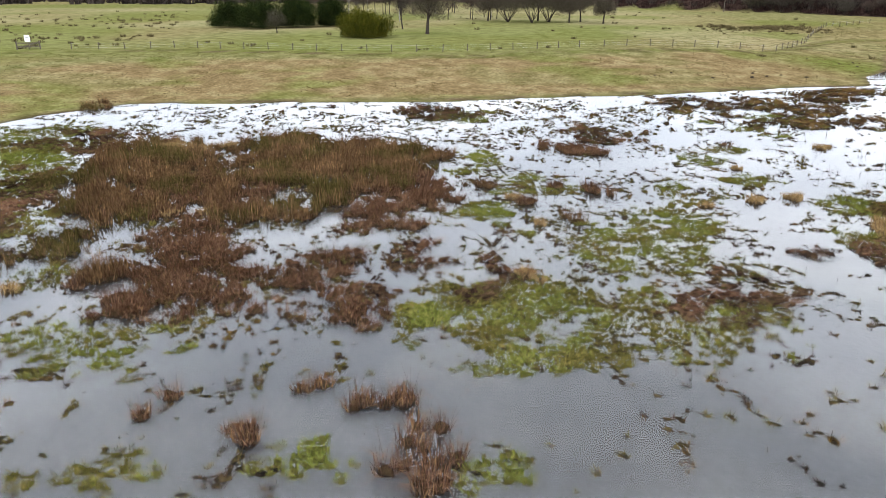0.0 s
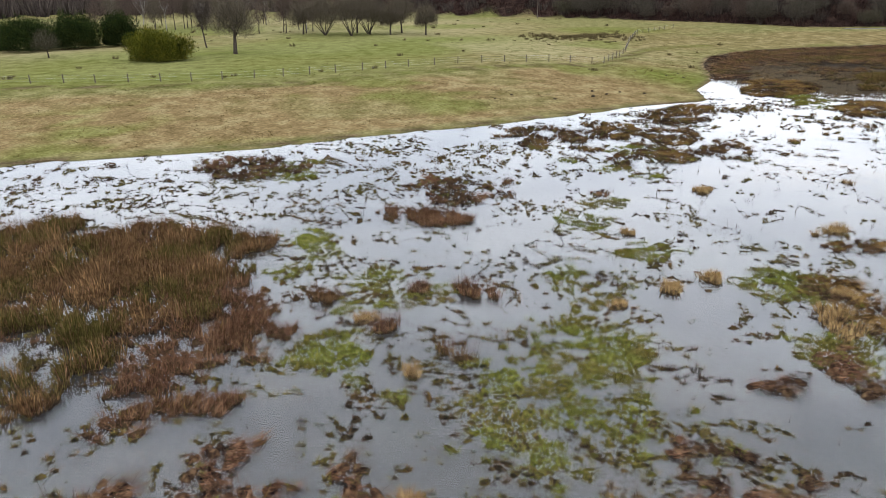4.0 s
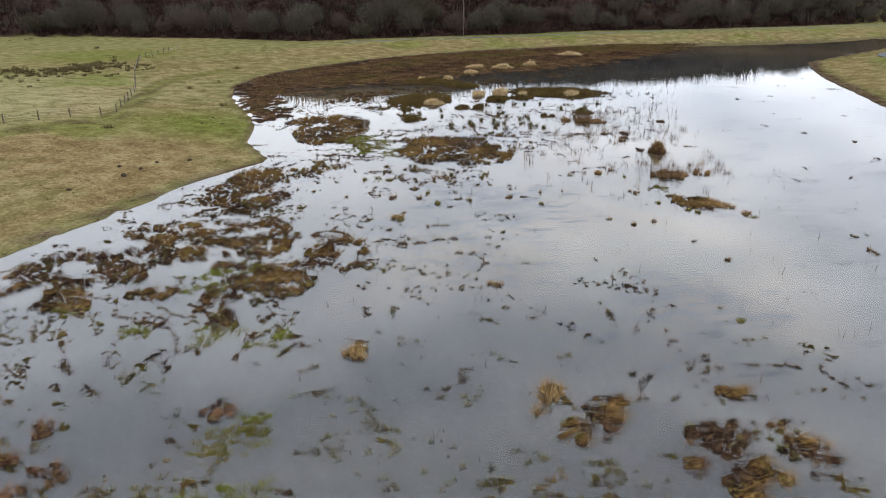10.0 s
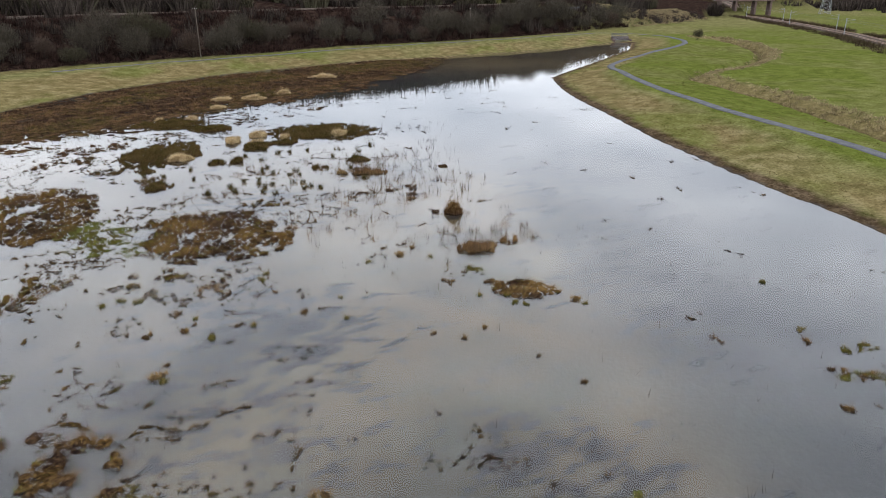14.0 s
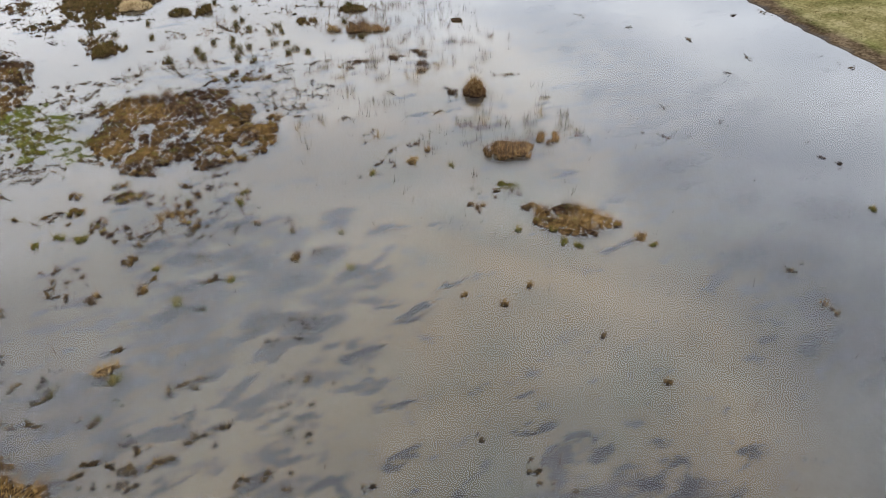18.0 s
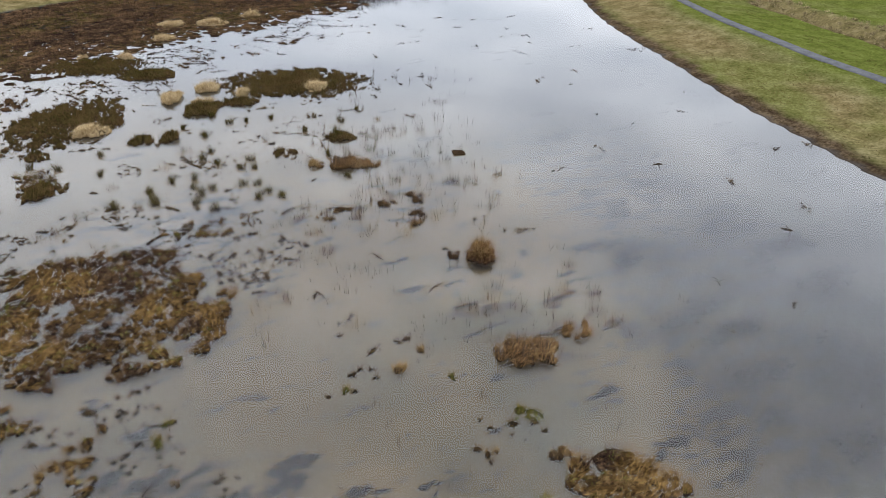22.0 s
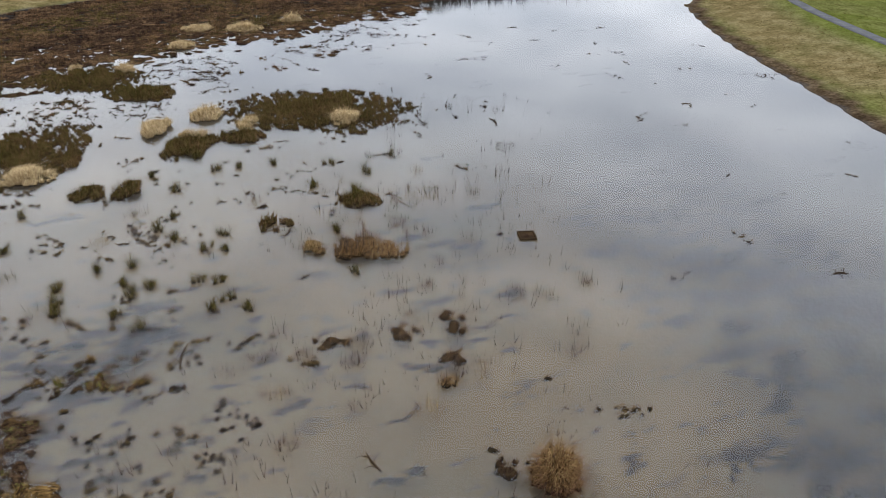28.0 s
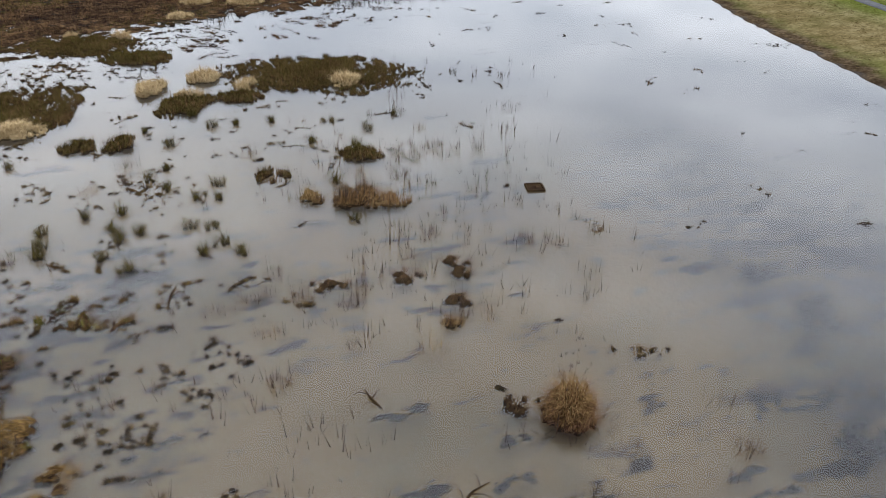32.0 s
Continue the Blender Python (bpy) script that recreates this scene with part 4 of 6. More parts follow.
def sedge_mat(i, stand):
    """Tussocks side by side, their long leaves combed over by the flood, with narrow leads of water between them."""
    x, y, rx, ry, turn = stand
    local = np.random.default_rng(300 + i)
    c, s = math.cos(radians(turn)), math.sin(radians(turn))
    reach = max(rx, ry) * 1.15
    sparse = (52 < x < 70 and y > 72) or x > 78.5
    bar = 0.44 if sparse else (0.33 if x < 48 else 0.2)
    lattice, p = 0.46, []
    for a in range(int((x - reach) / lattice), int((x + reach) / lattice) + 1):
        for b in range(int((y - reach) / lattice), int((y + reach) / lattice) + 1):
            q = random.Random(a * 7919 + b * 104729)
            u, v = (a + q.uniform(-0.4, 0.4)) * lattice - x, (b + q.uniform(-0.4, 0.4)) * lattice - y
            r = math.hypot((c * u + s * v) / rx, (c * v - s * u) / ry)
            if r < 1.15 and (a, b) not in taken:
                lead = abs(float(value_noise(x + u + 0.5 * (y + v), y + v, 1.7, 14)) - 0.5)
                grown = 0.5 * float(value_noise(x + u, y + v, 1.5, 11)) + 0.5 * float(value_noise(x + u, y + v, 3.1, 12))
                if lead > (0.09 if x < 48 else 0.065) and grown > bar + 0.25 * float(smooth(0.45, 1.15, r)):
                    taken.add((a, b))
                    p.append((u, v))
    if len(p) < 3:
        return
    p = np.array(p)
    ob = thing("sedge_mat", x, y, 0, "flattened golden-brown sedge tussocks just above the water", "sedge", "sedge mats")
    base = rows(p, -0.04, 0.3 if sparse else 0.4, 0.7 if sparse else 0.9, local)
    part("tussock_base", mounds(base, 0.38, 0.17), mat_dark, ob, kind="stuff")
    hue = value_noise(p[:, 0] + x, p[:, 1] + y, 1.6, 75) + local.normal(0, 0.1, len(p)) + (0.06 if x < 48 else -0.06)
    for title, some, mat in (("flattened_growth", base[hue < 0.56], sedge_red if x < 24 else mat_brown), ("dark_growth", base[hue >= 0.56], mat_dark)):
        if len(some):
            part(title, blades(some, 36, 1.0, 0.42, 1.3, 0.032, 0.0, 0.12, 0.95), mat, ob, kind="stuff")
    few = base[local.uniform(0, 1, len(base)) < (0.5 if sparse else 0.14)]
    if len(few):
        part("green_growth", blades(few, 22, 0.34, 0.3, 0.8, 0.03, 0.2, 0.08), grass_wet, ob, kind="stuff")


for i, stand in enumerate(RUSH):
    rush_bed(i, stand)
for i, stand in enumerate(SEDGE):
    sedge_bed(i, stand)
for i, stand in enumerate(MAT):
    sedge_mat(i, stand)

tufts = []
for i, stand in enumerate(GRASS):
    p = in_stand(stand, 13.0 if stand[0] > -18 else 8.0, 400 + i, 0.2 if stand[0] < -18 else (0.34 if stand[1] < 41 else 0.45), 1.1, 0.5)
    tufts.append(np.column_stack([p + stand[:2], np.full(len(p), -0.03), np.random.default_rng(i).uniform(0.2, 0.8, len(p))]))
tufts = np.concatenate(tufts)
olive = value_noise(tufts[:, 0], tufts[:, 1], 1.8, 72) + np.random.default_rng(4).normal(0, 0.15, len(tufts))
for name, some, mat, label in (("marsh_grass", tufts[olive < 0.55], grass_wet, "bright green grass tussocks half drowned in flood water"), ("marsh_grass_olive", tufts[olive >= 0.55], grass_olive, "olive and straw grass tussocks half drowned in flood water")):
    tagged(part(name, blades(some, 21, 0.3, 0.38, 0.75, 0.036, 0.0, 0.03), mat), label, "grass", kind="stuff")
tagged(part("grass_hummock", discs(tufts + [0, 0, 0.06, 0], 0.26, 8, 1.1), moss), "mossy hummocks under drowned grass", "grass", kind="stuff")


def scatter(n, x0, x1, y0, y1, seed, want):
    """Seeded places over a stretch of the flood; want(x, y) is their chance."""
    local = np.random.default_rng(seed)
    x, y = local.uniform(x0, x1, n), local.uniform(y0, y1, n)
    ok = inside(x, y, BASIN) & (local.uniform(0, 1, n) < want(x, y))
    return np.column_stack([x[ok], y[ok], np.full(ok.sum(), -0.03), local.uniform(0.15, 1.0, ok.sum()) ** 1.5 + 0.1])


def hill(x, y, cx, cy, rx, ry):
    return np.exp(-(((x - cx) / rx) ** 2 + ((y - cy) / ry) ** 2))


def wet_meadow(x, y):
    """Many tufts over the shallows in the west and north, few over the open water."""
    w = 0.9 * hill(x, y, -20, 42, 22, 20) + 0.8 * hill(x, y, 8, 32, 16, 14) + 0.75 * hill(x, y, 38, 80, 18, 12) + 0.6 * hill(x, y, 14, 66, 14, 14) + 1.0 * hill(x, y, 31, 41, 9, 8)
    w += 0.75 * hill(x, y, 68, 90, 16, 12) + 0.2 * hill(x, y, 44, 66, 12, 14) + 0.65 * hill(x, y, 80, 80, 10, 8) + 0.7 * hill(x, y, 92, 118, 14, 13) + 0.65 * hill(x, y, 124, 116, 18, 9) + 0.5 * hill(x, y, 104, 90, 12, 9) + 0.45 * hill(x, y, 155, 108, 18, 6)
    w += 0.55 * hill(x, y, -16, 70, 26, 10) + 0.4 * hill(x, y, 22, 78, 16, 8) + 0.16 * smooth(58, 26, x) + 0.03 + 0.6 * hill(x, y, -4, 36, 18, 12)
    w = w * (0.25 + 0.75 * smooth(17, 27, y + 0.25 * np.abs(x)))
    return np.clip(w, 0, 0.95) * smooth(0.34 - 0.1 * smooth(40, 10, x), 0.62 - 0.12 * smooth(40, 10, x), 0.5 * value_noise(x, y, 3.4, 22) + 0.5 * value_noise(x, y, 1.1, 23))


def clusters(n, seed, box_, want):
    """Small ragged patches of tufts: seeds by chance, then a few tufts round each, drawn out one way."""
    local = np.random.default_rng(seed + 50)
    seeds = scatter(n, *box_, seed, want)
    many = local.integers(2, 13, len(seeds))
    c = np.repeat(seeds, many, 0)
    far = np.repeat(local.uniform(0.2, 1.15, len(seeds)) ** 1.2, many)
    turn = np.repeat(6 * value_noise(seeds[:, 0], seeds[:, 1], 9, 27), many)
    u, v = local.normal(0, 1.0, len(c)) * far, local.normal(0, 0.36, len(c)) * far
    c[:, 0] += np.cos(turn) * u - np.sin(turn) * v
    c[:, 1] += np.sin(turn) * u + np.cos(turn) * v
    c[:, 3] = local.uniform(0.2, 0.85, len(c)) * (0.55 + 0.45 * far)
    hue = np.repeat(local.uniform(0, 1, len(seeds)), many)
    ok = inside(c[:, 0], c[:, 1], BASIN)
    return c[ok], hue[ok]


FLOW = radians(-42)
small, tone = clusters(22000, 5, (-48, 180, 13, 140), wet_meadow)
west = smooth(55, 30, small[:, 0]) * (0.42 + 0.6 * (value_noise(small[:, 0], small[:, 1], 6, 24) - 0.4))
for name, pick, mat, label in (("dark_tufts", tone < 0.55 * (1 - west), mat_dark, "small dark sedge tufts poking through flood water"), ("brown_tufts", (tone >= 0.55 * (1 - west)) & (tone < 1 - west), mat_brown, "small brown sedge tufts in flood water"), ("green_tufts", tone >= 1 - west, grass_olive, "small green grass tufts in flood water")):
    tagged(part(name, blades(small[pick], 16, 0.35, 0.29, 0.85, 0.034, 0.0, 0.03, 0.4), mat), label, "sedge", kind="stuff")
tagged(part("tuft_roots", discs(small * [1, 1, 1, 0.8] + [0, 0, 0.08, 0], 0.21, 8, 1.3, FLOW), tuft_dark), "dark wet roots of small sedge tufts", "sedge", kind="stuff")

# loose dead leaves lying on the water
drift = scatter(26000, -48, 130, 13, 125, 55, lambda x, y: np.clip(wet_meadow(x, y) * 0.9 + 0.35 * hill(x, y, -8, 36, 26, 16), 0, 1))
tagged(part("floating_leaves", blades(drift, 5, 0.34, 0.35, 1.5, 0.03, 0.0, 0.03, 0.6), mat_dark), "loose dead sedge leaves afloat on flood water", "sedge", kind="stuff")


# sunken weed, showing dark through the water
def sunken(x, y):
    along, across = x * math.cos(FLOW) + y * math.sin(FLOW), y * math.cos(FLOW) - x * math.sin(FLOW)
    streak = smooth(0.46, 0.62, value_noise(along * 0.45, across, 1.5, 32))
    south_bed = 0.9 * hill(x, y, 104, 42, 24, 10) + 0.7 * hill(x, y, 82, 32, 16, 12) + 0.8 * hill(x, y, 58, 66, 13, 11) + 0.5 * hill(x, y, 84, 76, 14, 8)
    return np.clip(smooth(0.45, 0.7, value_noise(x, y, 9, 31)) * 0.7 + south_bed, 0, 1) * streak * (0.2 + 0.8 * smooth(10, 40, x))


patch = scatter(1500, -10, 175, 14, 112, 6, sunken)
under = np.repeat(patch, 7, 0)
u, v = rng.normal(0, 0.5, len(under)), rng.normal(0, 0.15, len(under))
under[:, 0] += math.cos(FLOW) * u - math.sin(FLOW) * v
under[:, 1] += math.sin(FLOW) * u + math.cos(FLOW) * v
under = under * [1, 1, 0, 0.7] + [0, 0, -0.08, 0.35]
# larger drowned banks of weed
banks = []
for i, (x, y, rx, ry) in enumerate(((86.4, 82.6, 1.8, 0.9), (88.9, 82.7, 1.5, 0.8), (86.4, 85.9, 1.0, 0.4), (113.8, 60.3, 2.6, 0.8), (109.2, 56.1, 1.4, 0.7), (99.4, 53.5, 1.2, 0.7), (101.4, 55.7, 1.3, 0.5),
                                    (97.5, 53.3, 1.0, 0.6), (121.6, 62.2, 2.2, 0.6), (90.2, 52.2, 1.5, 0.8), (96.4, 41.3, 3.0, 1.4), (85.0, 47.9, 3.2, 0.9), (92.8, 53.1, 1.2, 0.5), (93.8, 43.1, 2.5, 0.9),
                                    (83.4, 46.0, 2.5, 0.7), (91.6, 39.4, 3.0, 1.2), (60.4, 74.8, 0.9, 0.5), (60.0, 72.4, 1.2, 0.6), (60.8, 70.1, 1.4, 0.7), (60.9, 68.1, 1.1, 0.6), (62.6, 64.8, 1.2, 0.7),
                                    (59.5, 65.9, 0.9, 0.4), (61.7, 62.5, 1.2, 0.6), (56.7, 69.6, 1.6, 0.8), (54.4, 71.3, 1.1, 0.6), (56.4, 65.5, 1.2, 0.7), (56.8, 63.2, 1.1, 0.5), (59.3, 59.8, 0.7, 0.4),
                                    (66.8, 65.7, 0.9, 0.5), (65.6, 65.7, 0.9, 0.5), (64.2, 71.2, 1.1, 0.6), (57.7, 70.9, 1.3, 0.6), (75.6, 52.8, 0.8, 0.4), (76.1, 36.1, 2.2, 1.6), (75.6, 40.9, 2.0, 1.0),
                                    (79.8, 44.3, 2.4, 0.8), (68.9, 41.7, 1.6, 0.8), (72.7, 49.6, 1.4, 0.5))):
    p = in_stand((x, y, rx, ry, -42), 9.0, 900 + i, 0.22, 1.0, 0.5) + [x, y]
    banks.append(np.column_stack([p, np.full(len(p), -0.06), np.random.default_rng(i).uniform(0.5, 1.0, len(p))]))
under = np.concatenate([under, *banks, small[small[:, 0] > 25] * [1, 1, 0, 0.6] + [0, 0, -0.07, 0.05]])
beds = discs(under, 0.29, 7, 2.2, FLOW)
leaves = blades(under, 2, 0.7, 0.4, 1.5, 0.08, 0.0, 0.03, 0.9)
weed_mesh = mesh_np("sunken_weed", *join([beds, leaves]), True)
weed_fade = np.r_[np.tile(np.r_[np.zeros(7), 0.85], len(under)), np.tile([0.8, 0.8, 0.0], len(under) * 2)]
weed_mesh.attributes.new("fade", "FLOAT", "POINT").data.foreach_set("value", weed_fade.astype(np.float32))
tagged(part("sunken_weed", weed_mesh, weed), "dark drowned weed beneath the surface", "water plants", kind="stuff")

# the broad marsh along the eastern bank
MARSH = np.array([p for p in NORTH if 74 < p[0] < 250] + MARSH_EDGE[::-1], float)


def east_marsh(x, y):
    d, _, _ = to_line(x, y, MARSH, True)
    d = np.where(inside(x, y, MARSH), d, -d) + 8 * (value_noise(x, y, 7, 41) - 0.5) + 5 * (value_noise(x, y, 2, 43) - 0.5)
    return smooth(-5, 6, d)


marsh = scatter(24000, 70, 250, 95, 166, 8, east_marsh) * [1, 1, 1, 0.7] + [0, 0, 0, 0.45]
kind = value_noise(marsh[:, 0] * 0.6, marsh[:, 1], 8, 42) + np.random.default_rng(3).normal(0, 0.14, len(marsh)) + 0.25 * smooth(10, 2, to_line(marsh[:, 0], marsh[:, 1], NORTH)[0])
for name, pick, mat, label in (("marsh_rushes", kind < 0.45, rush_green, "olive rushes of a broad flooded marsh"), ("marsh_brown", (kind >= 0.45) & (kind < 0.68), rush_brown, "brown dead rushes of a broad flooded marsh"), ("marsh_sedge", kind >= 0.68, mat_dark, "dark peaty-brown sedge of a broad flooded marsh")):
    tagged(part(name, blades(marsh[pick], 22, 0.6, 0.65, 0.8, 0.055), mat), label, "rushes", kind="stuff")
tagged(part("marsh_hummock", discs(marsh + [0, 0, 0.12, 0], 0.8, 6), mat_dark), "peaty hummocks of a broad flooded marsh", "sedge", kind="stuff")


def oval_thing(name, x, y, rx, ry, turn, seed, label, category, group, layers, ground_mat=peat, density=6.0, gap=0.28, fringe=False, scale=1.4):
    local = np.random.default_rng(seed)
    ob = thing(name, x, y, 0, label, category, group)
    p = in_stand((x, y, rx, ry, turn), density, seed, gap, scale, 0.8)
    if len(p) < 3:
        p = local.normal(0, 0.3, (5, 2)) * [rx, ry]
    base = rows(p, 0.0, 0.6, 1.1, local)
    reach = np.hypot(p[:, 0], p[:, 1]) / max(rx, ry)
    base[:, 3] *= np.clip(1.35 - 1.0 * reach, 0.3, 1.35) * (0.6 + 0.7 * value_noise(p[:, 0] + x, p[:, 1] + y, 0.9, 74))
    part("root_hummock", mounds(base, 0.36, 0.1), ground_mat, ob, kind="stuff")
    if fringe:
        rim = in_stand((x, y, rx * 1.5 + 0.3, ry * 1.5 + 0.4, turn), 2.2, seed + 5, 0.36, 0.9, 0.8)
        if len(rim):
            rim = rows(rim, -0.03, 0.4, 1.0, local)
            part("drowned_growth", blades(rim, 9, 0.55, 0.4, 1.35, 0.03, 0.0, 0.05, 0.4), tuft_dark, ob, kind="stuff")
            part("stem_growth", blades(rim[::3], 3, 1.3, 0.3, 0.16, 0.022), reed_grey, ob, kind="stuff")
    for title, count, height, lean, width, mat, share in layers:
        few = base[local.uniform(0, 1, len(base)) < share]
        if len(few):
            part(title, blades(few, count, height, 0.4, lean, width, 0.0 if len(few) > 150 else 0.25, 0.0, 0.7 if lean > 0.65 else 0.0), mat, ob, kind="stuff")
    return ob


# ragged rafts of rush and sedge off the marsh
RAFTS = [(112, 118, 9, 4, -25), (103, 121, 8, 4, -20), (124, 114, 7, 2.5, -35), (134, 108, 6, 2, -35), (95, 118, 6, 5, -20), (145, 104, 6, 1.8, -35), (92, 110, 4, 3, -30)]
for i, (x, y, rx, ry, turn) in enumerate(RAFTS):
    local = np.random.default_rng(600 + i)
    p = in_stand((x, y, rx, ry, turn), 2.6, 600 + i, 0.46, 2.2, 0.4)
    base = rows(p, -0.03, 0.4, 1.0, local)
    ob = thing("sedge_raft", x, y, 0, "ragged dark rafts of rush and sedge off a marsh", "sedge", "sedge rafts")
    part("tussock_base", mounds(base, 0.4, 0.14), mat_dark, ob, kind="stuff")
    pick = value_noise(p[:, 0] + x, p[:, 1] + y, 3.0, 79) < 0.5
    for title, some, mat in (("rush_growth", base[pick], rush_green), ("dead_growth", base[~pick], rush_brown)):
        if len(some):
            part(title, blades(some, 24, 0.6, 0.42, 0.8, 0.038), mat, ob, kind="stuff")

# islets in the open flood
for x, y, rx, ry, turn in ((102.8, 109.4, 5.0, 8.5, -72), (124.0, 94.3, 9.3, 6.4, -71), (100.2, 98.4, 1.1, 1.7, -72), (101.8, 96.7, 0.6, 1.8, -72), (93.7, 104.8, 1.2, 1.2, -72), (87.7, 98.5, 1.7, 1.8, -73), (110.9, 98.4, 1.9, 3.4, -72), (106.9, 80.9, 1.7, 1.1, -72),
                           (101.5, 84.0, 1.2, 1.0, -72), (122.3, 122.3, 6.2, 5.0, -71), (114.5, 96.1, 2.3, 1.4, -72), (121.0, 113.1, 3.8, 2.6, -71)):
    oval_thing("rush_islet", x, y, rx, ry, turn, int(x * 10), "dark olive and brown rush islet in open flood water", "rushes", "rush islets",
               [("rush_growth", 20, 0.75, 0.42, 0.04, rush_green, 0.75), ("dead_growth", 26, 0.6, 0.6, 0.04, rush_brown, 0.9), ("brown_growth", 12, 0.45, 0.8, 0.04, mat_brown, 0.6)], peat, 6.0, 0.22)
for x, y, rx, ry in ((100.6, 104.9, 2.3, 2.2), (122.4, 90.6, 1.4, 2.4), (112.7, 104.0, 1.2, 3.0), (117.8, 102.5, 1.8, 2.0), (118.4, 97.9, 0.7, 0.6), (113.0, 99.8, 1.8, 0.9), (149, 129.1, 2.9, 2.4), (152.5, 123.6, 3.3, 3.2), (139.8, 124.0, 1.9, 2.4), (161, 121.0, 2.1, 2.4), (125.4, 126.6, 0.9, 1.0), (127.4, 121.2, 1.3, 1.2), (190, 125, 5.5, 2.5), (116, 97, 0.9, 0.6)):
    oval_thing("pale_reed_tussock", x, y, rx * 0.78, ry * 0.78, -71, int(x * 7), "pale straw-coloured tussock of dead reed grass", "reeds", "pale reed tussocks",
               [("reed_growth", 80, 1.05, 0.55, 0.036, straw_pale, 1.0), ("brown_growth", 16, 0.6, 0.7, 0.04, straw, 0.8)], peat, 5.0, 0.18)
for x, y, rx, ry in ((100.6, 77.3, 3.0, 0.9), (77.9, 57.0, 2.0, 1.3), (80.8, 54.9, 1.0, 0.9), (91.3, 67.9, 0.35, 0.3)):
    oval_thing("reed_islet", x, y, rx, ry, -70, int(x * 13), "rust-brown reed islet with grey stems in open flood", "reeds", "reed islets",
               [("reed_growth", 12, 1.0, 0.95, 0.028, straw, 0.45), ("rust_growth", 44, 0.9, 0.85, 0.028, reed_rust, 0.95), ("grey_growth", 10, 1.5, 0.2, 0.022, reed_grey, 0.8), ("dark_growth", 14, 0.8, 1.15, 0.03, mat_dark, 0.8)], peat, 6.0, 0.3, True, 0.8)
oval_thing("reed_islet", 99.8, 80.0, 0.5, 0.7, -70, 31, "straw-coloured heart of a reed islet", "reeds", "reed islets", [("reed_growth", 60, 0.8, 0.4, 0.035, straw, 1.0)], peat, 6.0, 0.1)
for x, y, rx, ry in ((69.6, 51.9, 1.9, 0.5), (70.6, 54.4, 0.6, 0.4)):
    oval_thing("sedge_islet", x, y, rx, ry, -74, int(x * 13), "low brown sedge islet with green and straw tufts", "sedge", "sedge islets",
               [("flattened_growth", 34, 0.5, 1.0, 0.03, mat_brown, 0.6), ("dark_growth", 24, 0.5, 1.2, 0.03, mat_dark, 0.8), ("straw_growth", 14, 0.5, 0.6, 0.03, straw, 0.5), ("green_growth", 14, 0.3, 0.7, 0.03, grass_wet, 0.4)], peat, 6.0, 0.2)
for x, y, rx, ry in ((95.4, 68.9, 0.9, 0.45), (96.0, 70.2, 1.3, 0.5), (93.8, 71.6, 1.3, 0.5), (92.9, 68.2, 0.8, 0.4), (91.6, 74.3, 1.2, 0.5)):
    oval_thing("drowned_sedge", x, y, rx, ry, -67, int(x * 19), "dark half-drowned sedge with thin rusty leaves", "sedge", "drowned sedge patches",
               [("dark_growth", 20, 0.55, 1.15, 0.03, mat_dark, 0.9), ("rust_growth", 12, 0.5, 0.9, 0.028, reed_rust, 0.45)], peat, 3.0, 0.36, True)


def reed_clump(x, y):
    """A tall clump: stiff stems with feathery heads in the heart, leaves drooping all round, red-brown dead leaves at
    the foot.
    """
    local = np.random.default_rng(777)
    ob = thing("reed_clump", x, y, 0, "tall rust-orange reed clump standing alone in water", "reeds")
    p = local.normal(0, 0.34, (54, 2))
    base = rows(p, 0.0, 0.8, 1.1, local)
    base[:, 3] *= 0.35 + 0.95 * np.exp(-(np.hypot(p[:, 0], p[:, 1]) / 0.62) ** 2)
    part("root_hummock", mounds(base, 0.34, 0.16), peat, ob, kind="stuff")
    part("reed_growth", blades(base, 8, 1.3, 0.25, 0.28, 0.024, 0.3), straw, ob, kind="stuff")
    part("rust_growth", blades(base, 44, 1.15, 0.3, 0.36, 0.028, 0.35), reed_rust, ob, kind="stuff")
    part("red_growth", blades(base, 22, 0.7, 0.55, 0.8, 0.03, 0.3), sedge_red, ob, kind="stuff")
    tall = base[np.argsort(-base[:, 3])[:7]] + [0.25, 0.1, 0, 0]
    stem_v, stem_f = blades(tall, 4, 1.9, 0.25, 0.12, 0.018)
    part("stem_growth", (stem_v, stem_f), straw, ob, kind="stuff")
    heads = np.column_stack([stem_v[2::3], np.full(len(stem_v) // 3, 1.0)])
    part("seed_plume", blades(heads - [0, 0, 0.1, 0], 6, 0.16, 0.02, 0.4, 0.02), reed_grey, ob, "pale feathery plume", kind="stuff")
    rim = rows(local.normal(0, 0.85, (26, 2)), -0.03, 0.5, 1.0, local)
    part("drowned_growth", blades(rim, 9, 0.5, 0.3, 1.35, 0.03, 0.0, 0.05), tuft_dark, ob, kind="stuff")


reed_clump(87.7, 62.0)
oval_thing("sedge_islet", 87.2, 63.8, 0.6, 0.7, -67, 778, "dark drooping sedge beside a reed clump", "sedge", "sedge islets", [("dark_growth", 40, 0.55, 0.9, 0.03, mat_dark, 1.0)], peat, 5.0, 0.2)


